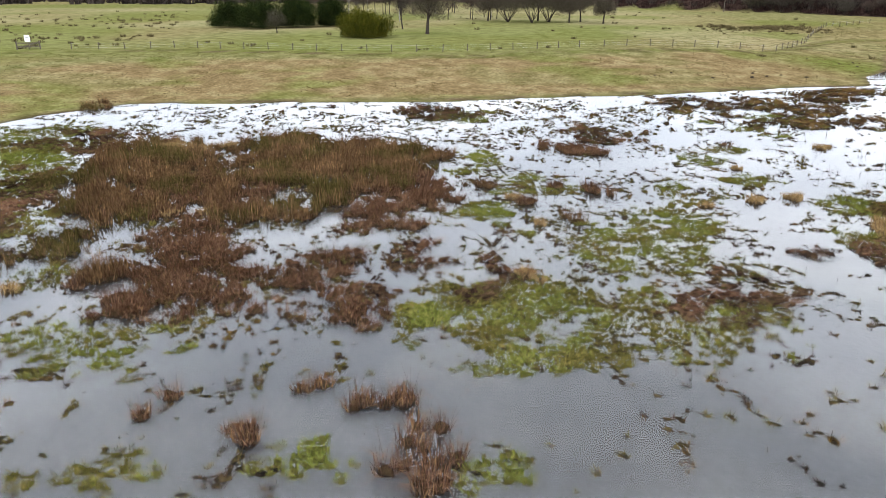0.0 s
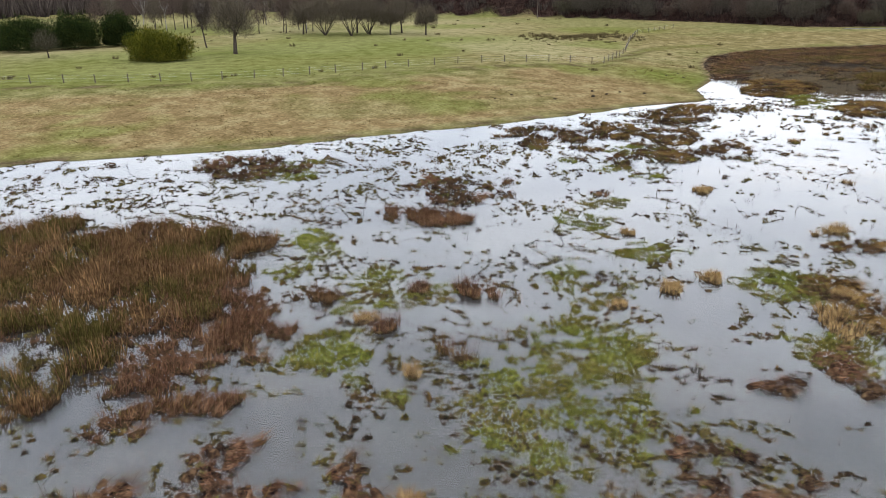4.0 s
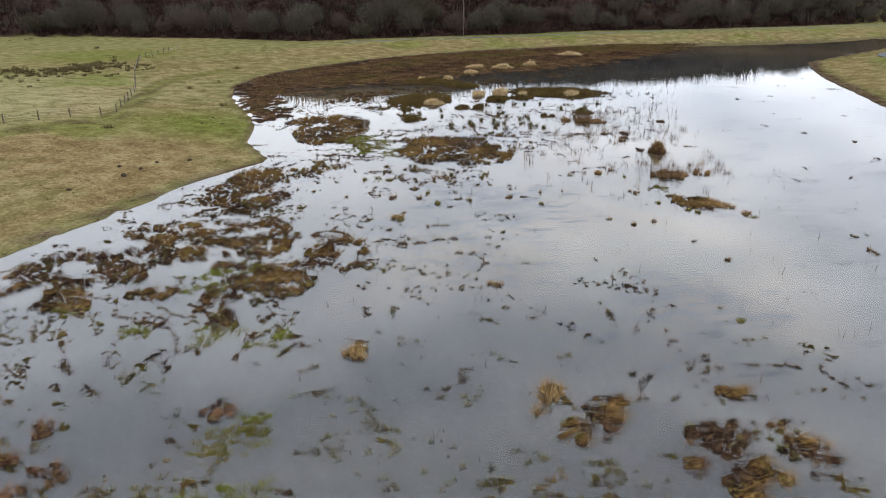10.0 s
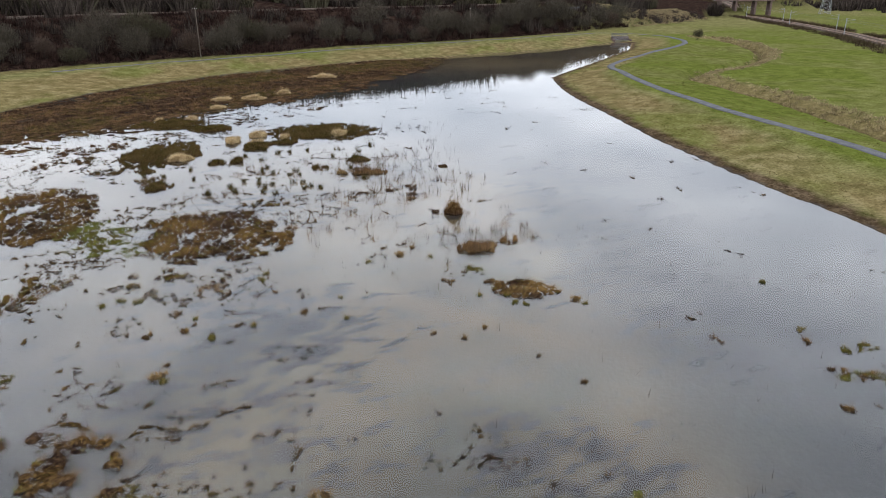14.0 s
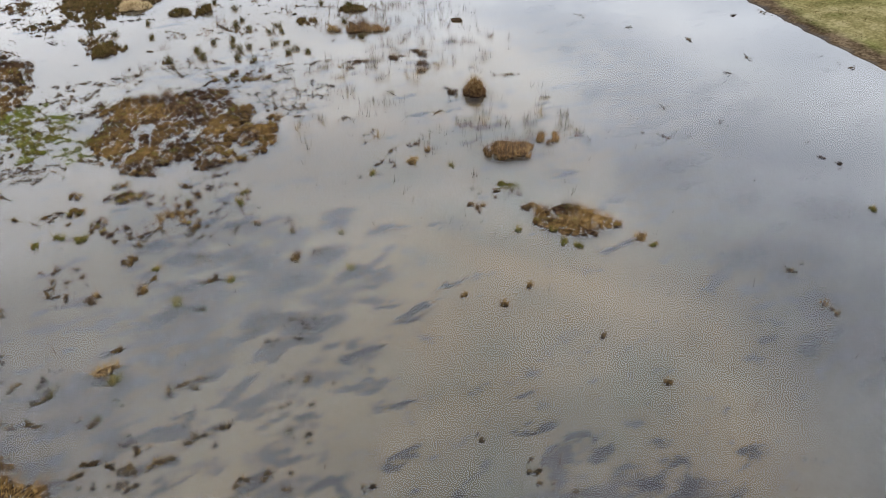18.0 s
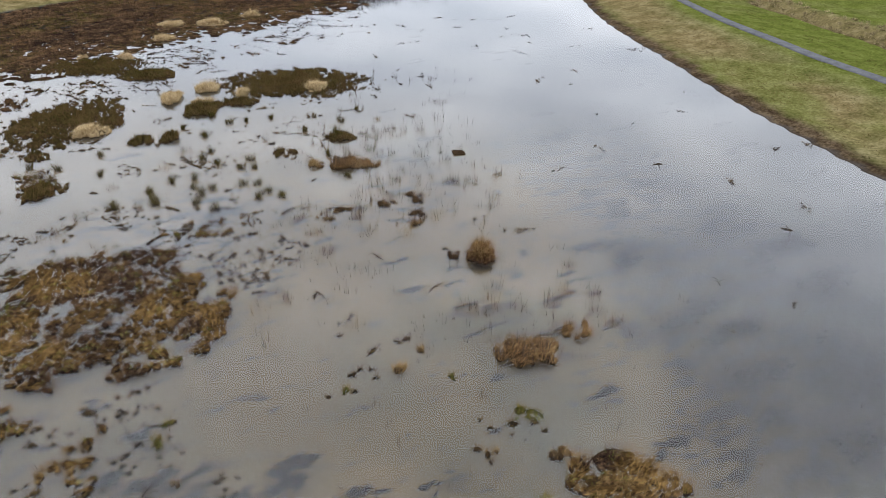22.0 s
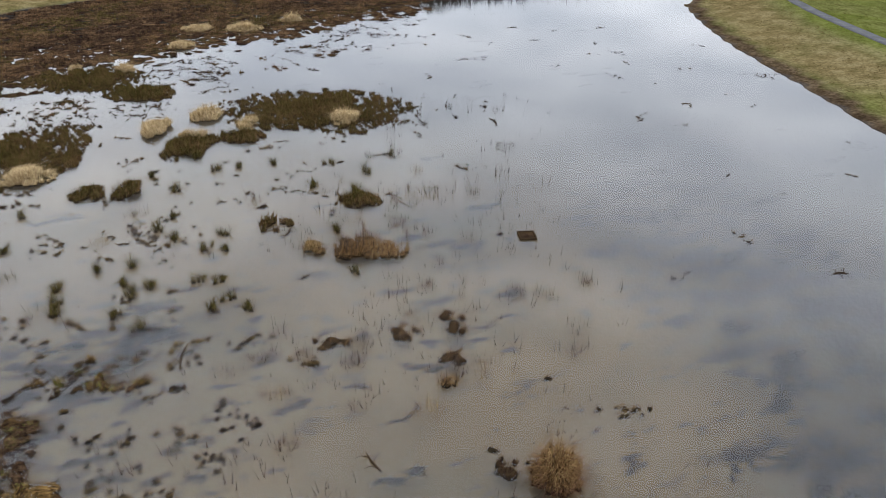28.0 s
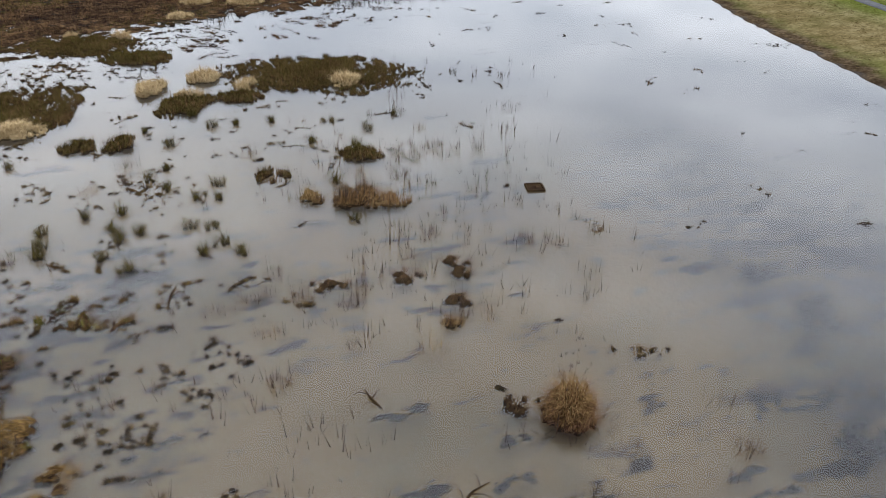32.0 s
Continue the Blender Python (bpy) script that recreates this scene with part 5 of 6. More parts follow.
def straw_tussock(x, y, size, rust):
    ob = thing("straw_tussock", x, y, 0, "rusty dead grass tussock with standing stems" if rust else "straw-coloured grass tussock in shallow water", "grass", "straw tussocks")
    base = rows(rng.normal(0, 0.28 * size, (max(2, int(5 * size)), 2)), 0.0, 0.7, 1.1, rng)
    part("leaf_growth", blades(base, 46, (0.62 if rust else 0.5) * size ** 0.4, 0.36, 0.6, 0.028, 0.3), sedge_red if rust else straw, ob, kind="stuff")
    part("root_hummock", mounds(base, 0.26, 0.12), peat, ob, kind="stuff")
    if rust:
        part("stem_growth", blades(base, 9, 1.15, 0.45, 0.25, 0.022), reed_grey, ob, kind="stuff")
        part("straw_growth", blades(base, 10, 0.6, 0.4, 0.55, 0.026, 0.3), reed_rust, ob, kind="stuff")


for x, y, size, rust in ((-6.1, 17.9, 1.1, 1), (-0.5, 16.0, 1.9, 1), (-0.8, 17.9, 0.9, 1), (-2.7, 19.7, 0.6, 1), (-9.7, 18.8, 0.5, 1), (-9.2, 20.0, 0.3, 1), (-4.9, 20.4, 0.3, 1), (-4.3, 20.9, 0.4, 1), (-1.5, 19.7, 0.9, 1), (-16.9, 39.9, 0.9, 0), (-14.8, 39.9, 0.8, 0), (-17.0, 28.9, 0.9, 1), (-20.0, 28.7, 0.8, 0), (-22, 57, 1.6, 0), (-23.4, 58.6, 2.2, 0), (-20.6, 57.6, 2.0, 0), (-18.6, 58.8, 1.5, 0), (3.9, 30.4, 1.1, 0), (10.1, 44.8, 1.7, 1), (7.5, 45.6, 1.3, 1),
                         (4.2, 43.2, 1.0, 0), (5.1, 41.9, 1.2, 1), (34.3, 47.5, 1.6, 0), (22.8, 43.1, 0.9, 0), (19.9, 42.4, 1.0, 0), (16.6, 41.7, 0.8, 0), (22.1, 50.6, 0.8, 0), (31.8, 57.7, 1.0, 0), (5.5, 37.9, 0.7, 0), (24.8, 36.8, 1.8, 0)):
    straw_tussock(x, y, size, rust)
for x, y, size, rust in ((32.4, 58, 0.8, 0), (20.1, 43.1, 0.7, 0), (23, 43.3, 0.7, 0), (50.8, 71, 0.6, 0), (44, 56.6, 0.5, 0), (27.5, 39.5, 1.2, 0), (26, 38.2, 1.0, 0), (69.1, 47.4, 0.5, 0), (74.3, 63.5, 0.7, 0)):
    straw_tussock(x, y, size, rust)

# thin standing reeds over the open flood
def thin(x, y):
    a = np.exp(-(((x - 97) / 14) ** 2 + ((y - 74) / 8) ** 2)) + 0.7 * np.exp(-(((x - 80) / 9) ** 2 + ((y - 60) / 7) ** 2)) + 0.6 * np.exp(-(((x - 118) / 14) ** 2 + ((y - 80) / 5) ** 2))
    return np.clip(a, 0, 1) * smooth(0.45, 0.62, value_noise(x, y, 2.6, 51))


stems = scatter(14000, 60, 150, 45, 100, 12, thin)
tagged(part("standing_reeds", blades(stems, 4, 0.95, 0.35, 0.22, 0.04), reed_grey), "thin grey dead reeds standing in open water", "reeds", kind="stuff")
lone = scatter(1500, -12, 80, 14, 80, 13, lambda x, y: 0.3 + 0 * x)
tagged(part("lone_stems", blades(lone, 3, 0.8, 0.15, 0.3, 0.03), reed_grey), "lone dead stems standing in flood water", "reeds", kind="stuff")


# single rush tufts, mossy tussocks and clumps of dead stems in the open flood
def rush_tuft(x, y, size):
    local = np.random.default_rng(int(x * 31 + y * 7))
    ob = thing("rush_tuft", x, y, 0, "small dark olive rush tuft standing in open water", "rushes", "rush tufts")
    base = rows(local.normal(0, 0.16 * size, (3, 2)), 0.0, 0.6, 1.1, local)
    part("rush_growth", blades(base, 26, 0.75 * size ** 0.5, 0.2, 0.6, 0.026, 0.25), rush_green, ob, kind="stuff")
    part("dead_growth", blades(base, 10, 0.6, 0.35, 1.25, 0.035, 0.0, 0.06), tuft_dark, ob, kind="stuff")
    part("root_hummock", mounds(base, 0.15, 0.05), peat, ob, kind="stuff")


for x, y in ((104.7, 97.0), (103.1, 93.3), (108.9, 92.3), (107.7, 93.7), (110.6, 90.2), (108.0, 85.1), (112.3, 86.5), (112.0, 82.7), (116.1, 82.8), (99.2, 86.3), (97.3, 85.9), (97.3, 84.6), (93.8, 83.8), (94.4, 82.7),
             (90.2, 90.6), (89.2, 89.3), (93.7, 88.3), (92.5, 89.9), (91.8, 87.5), (91.1, 86.1), (92.3, 85.9), (88.3, 88.6), (89.4, 85.7), (92.0, 96.6), (93.1, 81.2), (99.7, 90.8), (97.1, 88.3), (92.0, 81.5)):
    rush_tuft(x, y, 0.7 + 0.7 * ((x * 7.3 + y * 3.1) % 1.0))
for x, y in ((102.5, 80.0), (98.3, 76.4), (92.6, 79.8), (97.9, 90.4), (107.5, 80.9), (108.6, 81.8), (109.1, 96.4), (89.1, 83.8), (86.8, 91.0), (91.9, 100.7), (88.5, 98.7), (91.1, 103.2), (95.7, 99.8), (94.1, 105.5)):
    rush_tuft(x, y, 0.8 + 0.8 * ((x * 7.3 + y * 3.1) % 1.0))


def mossy_tussock(x, y, size):
    local = np.random.default_rng(int(x * 17 + y * 5))
    ob = thing("mossy_tussock", x, y, 0, "little yellow-green tussock with a few straw stems in water", "grass", "mossy tussocks")
    base = rows(local.normal(0, 0.2 * size, (max(2, int(4 * size)), 2)), 0.0, 0.5, 1.0, local)
    part("leaf_growth", blades(base, 30, 0.3, 0.26, 0.7, 0.028, 0.3), grass_olive if (x * 3.7) % 1.0 < 0.6 else mat_brown, ob, kind="stuff")
    part("straw_growth", blades(base[:1], 8, 0.8, 0.2, 0.25, 0.025), straw, ob, kind="stuff")
    part("root_hummock", mounds(base, 0.2, 0.07), moss if (x * 3.7) % 1.0 < 0.6 else peat, ob, kind="stuff")


for x, y, size in ((66.8, 28.1, 1.8), (62.9, 30.5, 1.6), (62.7, 29.0, 1.4), (62.2, 28.0, 1.8), (64.6, 26.4, 1.2), (58.6, 31.0, 1.3), (68.4, 31.9, 1.0), (66.4, 31.8, 0.9), (65.3, 37.4, 0.9), (76.6, 33.4, 0.8), (57.5, 45.8, 0.6),
                   (65.8, 29.4, 1.5), (58.8, 68.7, 0.6), (50.7, 70.4, 1.0), (48.4, 79.7, 1.3), (58.4, 73.5, 0.8), (56.7, 73.1, 0.9), (61.6, 66.2, 1.1), (66.3, 72.4, 0.9), (67.3, 72.6, 0.9), (64.3, 70.2, 0.6), (64.7, 64.8, 0.6),
                   (61.7, 63.1, 0.6), (58.6, 74.9, 1.2), (56.3, 70.8, 0.9)):
    mossy_tussock(x, y, size)
for x, y, size in ((55.4, 75.2, 1.4), (59.6, 80.8, 0.9), (58.4, 81.4, 0.8), (59.8, 79.3, 1.3), (76.2, 63.0, 0.6), (72.0, 65.6, 0.6), (69.9, 57.6, 1.1), (74.6, 60.5, 0.6), (73.4, 56.5, 0.8), (62.7, 53.0, 0.6), (61.0, 56.4, 0.6),
                   (67.4, 51.8, 0.9), (67.3, 50.8, 0.8), (67.9, 54.4, 0.7), (68.5, 52.3, 0.9), (68.5, 46.5, 0.6), (61.0, 54.1, 0.6), (86.2, 83.8, 0.9), (84.4, 83.9, 0.7), (84.8, 82.2, 1.2), (84.0, 84.8, 0.8)):
    mossy_tussock(x, y, size)


def dead_reeds(x, y, tall):
    local = np.random.default_rng(int(x * 41 + y * 3))
    ob = thing("dead_reed_clump", x, y, 0, "few thin dead reed stems standing in open water", "reeds", "clumps of dead reed stems")
    base = rows(local.normal(0, 0.3, (4, 2)), -0.05, 0.7, 1.1, local)
    part("stem_growth", blades(base, 5, tall, 0.4, 0.16, 0.03), reed_grey if (x * 5.1) % 1.0 < 0.7 else straw, ob, kind="stuff")
    part("fallen_growth", blades(base, 6, 0.6, 0.4, 1.35, 0.035, 0.0, 0.07), mat_dark, ob, kind="stuff")


for x, y in ((94.9, 92.4), (97.3, 92.0), (103.8, 87.5), (99.3, 92.9), (113.5, 79.2), (110.8, 76.4), (91.9, 76.7), (89.9, 76.1), (88.1, 77.5), (90.8, 72.5), (102.3, 75.5), (104.1, 79.2), (104.6, 76.8), (89.9, 93.8), (87.7, 89.3),
             (104.8, 71.8), (111.2, 73.9), (102.4, 64.0), (100.2, 66.9), (100.2, 65.9), (95.6, 63.2), (97.9, 63.5), (121.1, 74.6), (92.1, 66.4), (88.9, 76.8)):
    dead_reeds(x, y, 0.7 + 0.6 * ((x * 7.3 + y * 3.1) % 1.0))
for x, y in ((90.1, 74.5), (87.2, 74.4), (92.2, 67.9), (89.2, 68.0), (78.7, 72.2), (77.2, 73.5), (81.3, 92.0), (84.6, 92.0), (98.5, 72.0), (107.7, 77.0), (85.3, 72.2), (77.4, 67.1), (88.5, 56.3), (85.0, 54.1), (81.5, 61.7), (80.9, 60.7),
             (82.3, 60.3), (84.0, 60.2), (84.5, 55.8), (83.2, 53.7), (82.2, 58.3), (82.3, 52.6), (83.0, 56.7)):
    dead_reeds(x, y, 0.8 + 0.6 * ((x * 7.3 + y * 3.1) % 1.0))


def dead_branch(x, y, turn, long):
    """A drowned branch with its forks breaking the surface."""
    ob = thing("dead_branch", x, y, 0, "dark waterlogged branch breaking the water", "branch", "dead branches", turn)
    part("limb", tube([(-long * 0.5, 0, -0.04), (0, 0.08, 0.06), (long * 0.5, -0.05, 0.02)], [0.05, 0.04, 0.015], 5), peat, ob)
    for k in range(3):
        u = -0.3 + 0.28 * k
        part("fork", tube([(long * u, 0.04, 0.03), (long * (u + 0.1), 0.28 * (-1) ** k, 0.16), (long * (u + 0.2), 0.5 * (-1) ** k, 0.05)], [0.025, 0.018, 0.006], 4), peat, ob)


for x, y, turn, long in ((88.1, 80.1, 30, 1.8), (109.3, 50.3, -60, 1.0), (89.0, 46.3, 10, 0.8), (98.6, 40.8, 80, 0.9), (82.9, 63.9, -20, 1.4), (85.6, 68.8, 60, 1.2), (71.2, 52.6, -40, 1.6), (63.3, 71.0, 15, 1.3)):
    dead_branch(x, y, turn, long)

raft = thing("nesting_raft", 106.5, 68.5, 0, "small dark square timber raft afloat in open water", "raft", "", 28)
part("deck", box(0.95, 0.95, 0.05, (0, 0, 0.0), 0.01), peat, raft)
for side, (dx, dy, sx, sy) in enumerate(((0, 0.5, 1.1, 0.1), (0, -0.5, 1.1, 0.1), (0.5, 0, 0.1, 0.9), (-0.5, 0, 0.1, 0.9))):
    part("edge_beam", box(sx, sy, 0.13, (dx, dy, -0.01), 0.015), peat, raft)
part("nest_litter", blades(np.column_stack([rng.normal(0, 0.16, (14, 2)), np.full(14, 0.05), rng.uniform(0.4, 0.8, 14)]), 14, 0.4, 0.3, 1.3, 0.03, 0.0, 0.02), mat_dark, raft, kind="stuff")


# ---- trees, hedges and woods ----
def twigs(n, radius, height, low, thick, length, seed, round_top=0.55):
    """The bare crown of a shrub or tree: many fine twigs growing up and outwards, thin at the edge."""
    local = np.random.default_rng(seed)
    u = local.normal(0, 1, (n, 3))
    u /= np.linalg.norm(u, axis=1)[:, None]
    u[:, 2] = np.abs(u[:, 2]) ** 0.8 * np.where(local.uniform(0, 1, n) < 0.25, -0.5, 1)
    r = local.uniform(0, 1, n) ** 0.45
    bump = 0.75 + 0.5 * value_noise(u[:, 0] * 4 + seed, u[:, 1] * 4 + u[:, 2] * 3, 1.0, seed % 50)
    mid = low + (height - low) * (1 - round_top)
    foot = np.stack([u[:, 0] * radius * r * bump, u[:, 1] * radius * r * bump, mid + np.where(u[:, 2] > 0, (height - mid), mid - low) * u[:, 2] * r * bump], 1)
    way = u * [0.7, 0.7, 0.5] + local.normal(0, 0.35, (n, 3)) + [0, 0, 0.55]
    way /= np.linalg.norm(way, axis=1)[:, None]
    side = np.cross(way, local.normal(0, 1, (n, 3)))
    side /= np.linalg.norm(side, axis=1)[:, None] + 1e-9
    span = length * local.uniform(0.5, 1.4, n)[:, None]
    w = side * thick * 0.5
    v = np.stack([foot - w, foot + w, foot + way * span], 1).reshape(-1, 3)
    return v, np.arange(3 * n).reshape(-1, 3)


def limbs(height, trunk, radius, seed, count=7, fork=0.25, multi=False):
    """A trunk with tapered, bent limbs and their branches."""
    local = random.Random(seed)
    pieces, ends = [], []
    lean = Vector((local.uniform(-0.1, 0.1), local.uniform(-0.1, 0.1), 1))
    top = lean * height * 0.62
    if not multi:
        pts = [Vector((0, 0, -0.2)), lean * height * fork * 0.5 + Vector((local.uniform(-0.1, 0.1), 0, 0)), lean * height * fork, top]
        pieces.append(tube(pts, [trunk * 1.25, trunk, trunk * 0.85, trunk * 0.2], 7))
    for i in range(count):
        q = 2 * math.pi * (i + local.uniform(-0.3, 0.3)) / count
        at = Vector((local.uniform(-0.3, 0.3), local.uniform(-0.3, 0.3), -0.1)) if multi else lean * height * local.uniform(fork, 0.5)
        out_r = radius * local.uniform(0.5, 0.95)
        end = Vector((math.cos(q) * out_r, math.sin(q) * out_r, height * local.uniform(0.6, 0.97)))
        bend = at.lerp(end, 0.5) + Vector((math.cos(q), math.sin(q), -0.3 if not multi else 0.1)) * radius * 0.13
        pieces.append(tube([at, bend, end], [trunk * 0.5, trunk * 0.3, 0.015], 5))
        for k in range(4):
            f = local.uniform(0.35, 0.9)
            s = at.lerp(bend, f * 2) if f < 0.5 else bend.lerp(end, f * 2 - 1)
            tip = s + Vector((local.uniform(-1, 1), local.uniform(-1, 1), local.uniform(0.1, 1))) * radius * 0.4
            pieces.append(tube([s, s.lerp(tip, 0.5) + Vector((0, 0, 0.05 * radius)), tip], [trunk * 0.2, trunk * 0.12, 0.01], 4))
    return join(pieces)


def bare_tree(x, y, height, radius, seed, label, mat=twig, multi=False, density=1.0, trunk=0.24, bark_mat=None, name="tree", group="bare trees"):
    ob = thing(name, x, y, float(land(x, y)), label, "tree", group, seed * 37 % 360)
    part("trunk", limbs(height, trunk, radius, seed, 9, 0.25, multi), bark_mat or bark, ob)
    local = random.Random(seed * 7)
    lobes = [twigs(int(1000 * density), radius * 0.8, height, height * (0.14 if not multi else 0.04), 0.05, height * 0.13, seed)]
    for k in range(7):
        q, r = 2 * math.pi * (k + local.uniform(-0.3, 0.3)) / 7, radius * local.uniform(0.4, 0.72)
        v, f = twigs(int(300 * density), radius * local.uniform(0.36, 0.56), height * local.uniform(0.55, 0.98), height * local.uniform(0.05, 0.2), 0.05, height * 0.12, seed * 13 + k, 0.5)
        lobes.append((v + [math.cos(q) * r, math.sin(q) * r, 0], f))
    part("crown", join(lobes), mat, ob)
    return ob


def leafy_bush(name, x, y, radius, height, seed, mat, label, stretch=1.0, group=""):
    """An evergreen bush: stems and a crown of many small leafy sprays."""
    ob = thing(name, x, y, float(land(x, y)), label, "bush", group)
    local = np.random.default_rng(seed)
    part("stem_growth", limbs(height * 0.8, 0.1, radius * 0.45, seed, 7, 0.2, True), bark, ob)
    lobes = []
    for k in range(16):
        q, r = local.uniform(0, 6.3), radius * local.uniform(0.1, 0.68)
        h = height * (0.42 + 0.36 * (1 - (r / radius) ** 2)) * local.uniform(0.8, 1.1)
        v, f = twigs(1100, radius * local.uniform(0.34, 0.48), h * 1.12, -0.1, 0.17, 0.3, seed * 31 + k, 0.55)
        lobes.append((v + [math.cos(q) * r * stretch, math.sin(q) * r, 0], f))
    for k in range(12):
        q, r = 2 * math.pi * (k + local.uniform(-0.3, 0.3)) / 12, radius * local.uniform(0.5, 0.72)
        v, f = twigs(650, radius * local.uniform(0.26, 0.36), height * local.uniform(0.3, 0.5), -0.2, 0.16, 0.28, seed * 57 + k, 0.75)
        lobes.append((v + [math.cos(q) * r * stretch, math.sin(q) * r, 0], f))
    part("crown", join(lobes), mat, ob)
    return ob


leafy_bush("gorse_bush", -17, 152, 6.0, 6.6, 5, gorse, "large rounded yellow-green gorse bush on open pasture")
for x, y, r, h, s in ((-56, 188, 6.5, 7.5, 11), (-47, 184, 6.5, 8.5, 12), (-39, 190, 6, 9, 13), (-30, 193, 5, 8, 14)):
    leafy_bush("evergreen_bush", x, y, r, h, s, holly, "dark evergreen bush in a dense clump", group="evergreen clump")
bare_tree(-38.4, 164.5, 5.0, 2.4, 21, "small bare hawthorn on open pasture", twig_olive, density=0.8, trunk=0.12)
bare_tree(-4, 160.5, 11.5, 4.6, 22, "bare spreading hawthorn tree with a dark crooked trunk", twig_copse, density=1.6, trunk=0.36)
bare_tree(-10.5, 179, 11, 2.0, 23, "slim bare tree beside a gorse bush", density=0.6, trunk=0.16)
for x, y, h, r, s in ((18.5, 214, 10.5, 5.6, 31), (25, 209, 12.5, 7.0, 32), (30.5, 213, 11, 5.0, 33), (36, 210, 9, 4.6, 34), (45, 206, 8, 3.4, 35), (13, 221, 9, 4.5, 36), (40.5, 217, 11.5, 4.4, 37), (28, 219, 12, 5.0, 38)):
    bare_tree(x, y, h, r, s, "bare multi-stemmed hawthorn in a pasture copse", twig_copse, s < 34, 2.0, 0.24, group="pasture copse")
for i in range(34):
    q = random.Random(i)
    x, y = -48 + i * 2.1 + q.uniform(-3, 3), 236 + q.uniform(-18, 60)
    bare_tree(x, y, q.uniform(9, 15), q.uniform(2.2, 4), 50 + i, "bare birch and alder behind a pasture", shrub_red if i % 3 else twig_copse, False, 0.5, 0.14, bark_pale if i % 5 == 0 else None, group="pasture wood")

# shrubs along the foot of the wooded slope
edge_len = np.r_[0, np.cumsum(np.hypot(*np.diff(WOOD_EDGE, axis=0).T))]


def along(s, off):
    """A place s metres along the wood's edge and off metres up the slope."""
    x, y = np.interp(s, edge_len, WOOD_EDGE[:, 0]), np.interp(s, edge_len, WOOD_EDGE[:, 1])
    x2, y2 = np.interp(s + 3, edge_len, WOOD_EDGE[:, 0]), np.interp(s + 3, edge_len, WOOD_EDGE[:, 1])
    d = np.hypot(x2 - x, y2 - y) + 1e-9
    return x - (y2 - y) / d * off, y + (x2 - x) / d * off


shrub_meshes = []
for k in range(8):
    q = random.Random(k)
    h, r = q.uniform(4.5, 8.5), q.uniform(2.6, 4.2)
    shrub_meshes.append((mesh_np("trunk", *limbs(h * 0.95, 0.13, r, 900 + k, 7, 0.2, True)), mesh_np("crown", *twigs(2600, r, h, h * 0.05, 0.07, h * 0.12, 900 + k)), (shrub_grey, twig_olive, shrub_grey, shrub_red)[k % 4]))
for i in range(72):
    q = random.Random(400 + i)
    s = 250 + i * 5.6 + q.uniform(-2.5, 2.5)
    x, y = along(s, q.uniform(1, 13))
    a, b, m = shrub_meshes[q.randrange(8)]
    ob = thing("shrub", x, y, float(land(x, y)) - 0.1, "bare grey-brown sallow shrub at a wooded slope's foot", "shrub", "slope shrubs", q.uniform(0, 360))
    ob.scale = [q.uniform(0.7, 1.6)] * 3
    part("trunk", a, bark, ob)
    part("crown", b, m, ob)

# the dark scrub and wood on the slope
def wood(n, s0, s1, o0, o1, tall, wide, seed, mat, per, thick, name, label):
    local = np.random.default_rng(seed)
    s, o = local.uniform(s0, s1, n), local.uniform(o0, o1, n)
    x, y = along(s, o)
    h = tall * local.uniform(0.5, 1.2, n)
    base = np.column_stack([x, y, land(x, y) - 0.1, h])
    tagged(part(name, blades(base, per, 1.0, wide, 0.32, thick), mat), label, "wood", kind="stuff")


wood(3000, 60, 648, 3, 27, 2.0, 0.95, 61, twig_red, 26, 0.16, "slope_scrub", "dark reddish bramble and scrub on a steep slope")
wood(330, 60, 648, 6, 22, 4.5, 0.42, 62, twig, 60, 0.14, "slope_thicket", "dense bare thicket on a steep slope")
wood(1300, 60, 820, 38, 130, 9.0, 0.3, 63, twig, 60, 0.2, "hill_wood", "bare winter wood above a terrace")
wood(500, 60, 820, 38, 120, 10.0, 0.3, 64, twig_olive, 50, 0.2, "hill_wood", "bare olive-grey winter wood above a terrace")

wood(1500, 645, 800, 1, 30, 1.0, 1.3, 66, ditch_straw, 22, 0.14, "slope_grass", "bleached grass and bramble on an open slope")
wood(26, 650, 800, 2, 24, 4.0, 0.5, 67, twig, 90, 0.12, "slope_thicket", "bare scrub trees on an open slope")


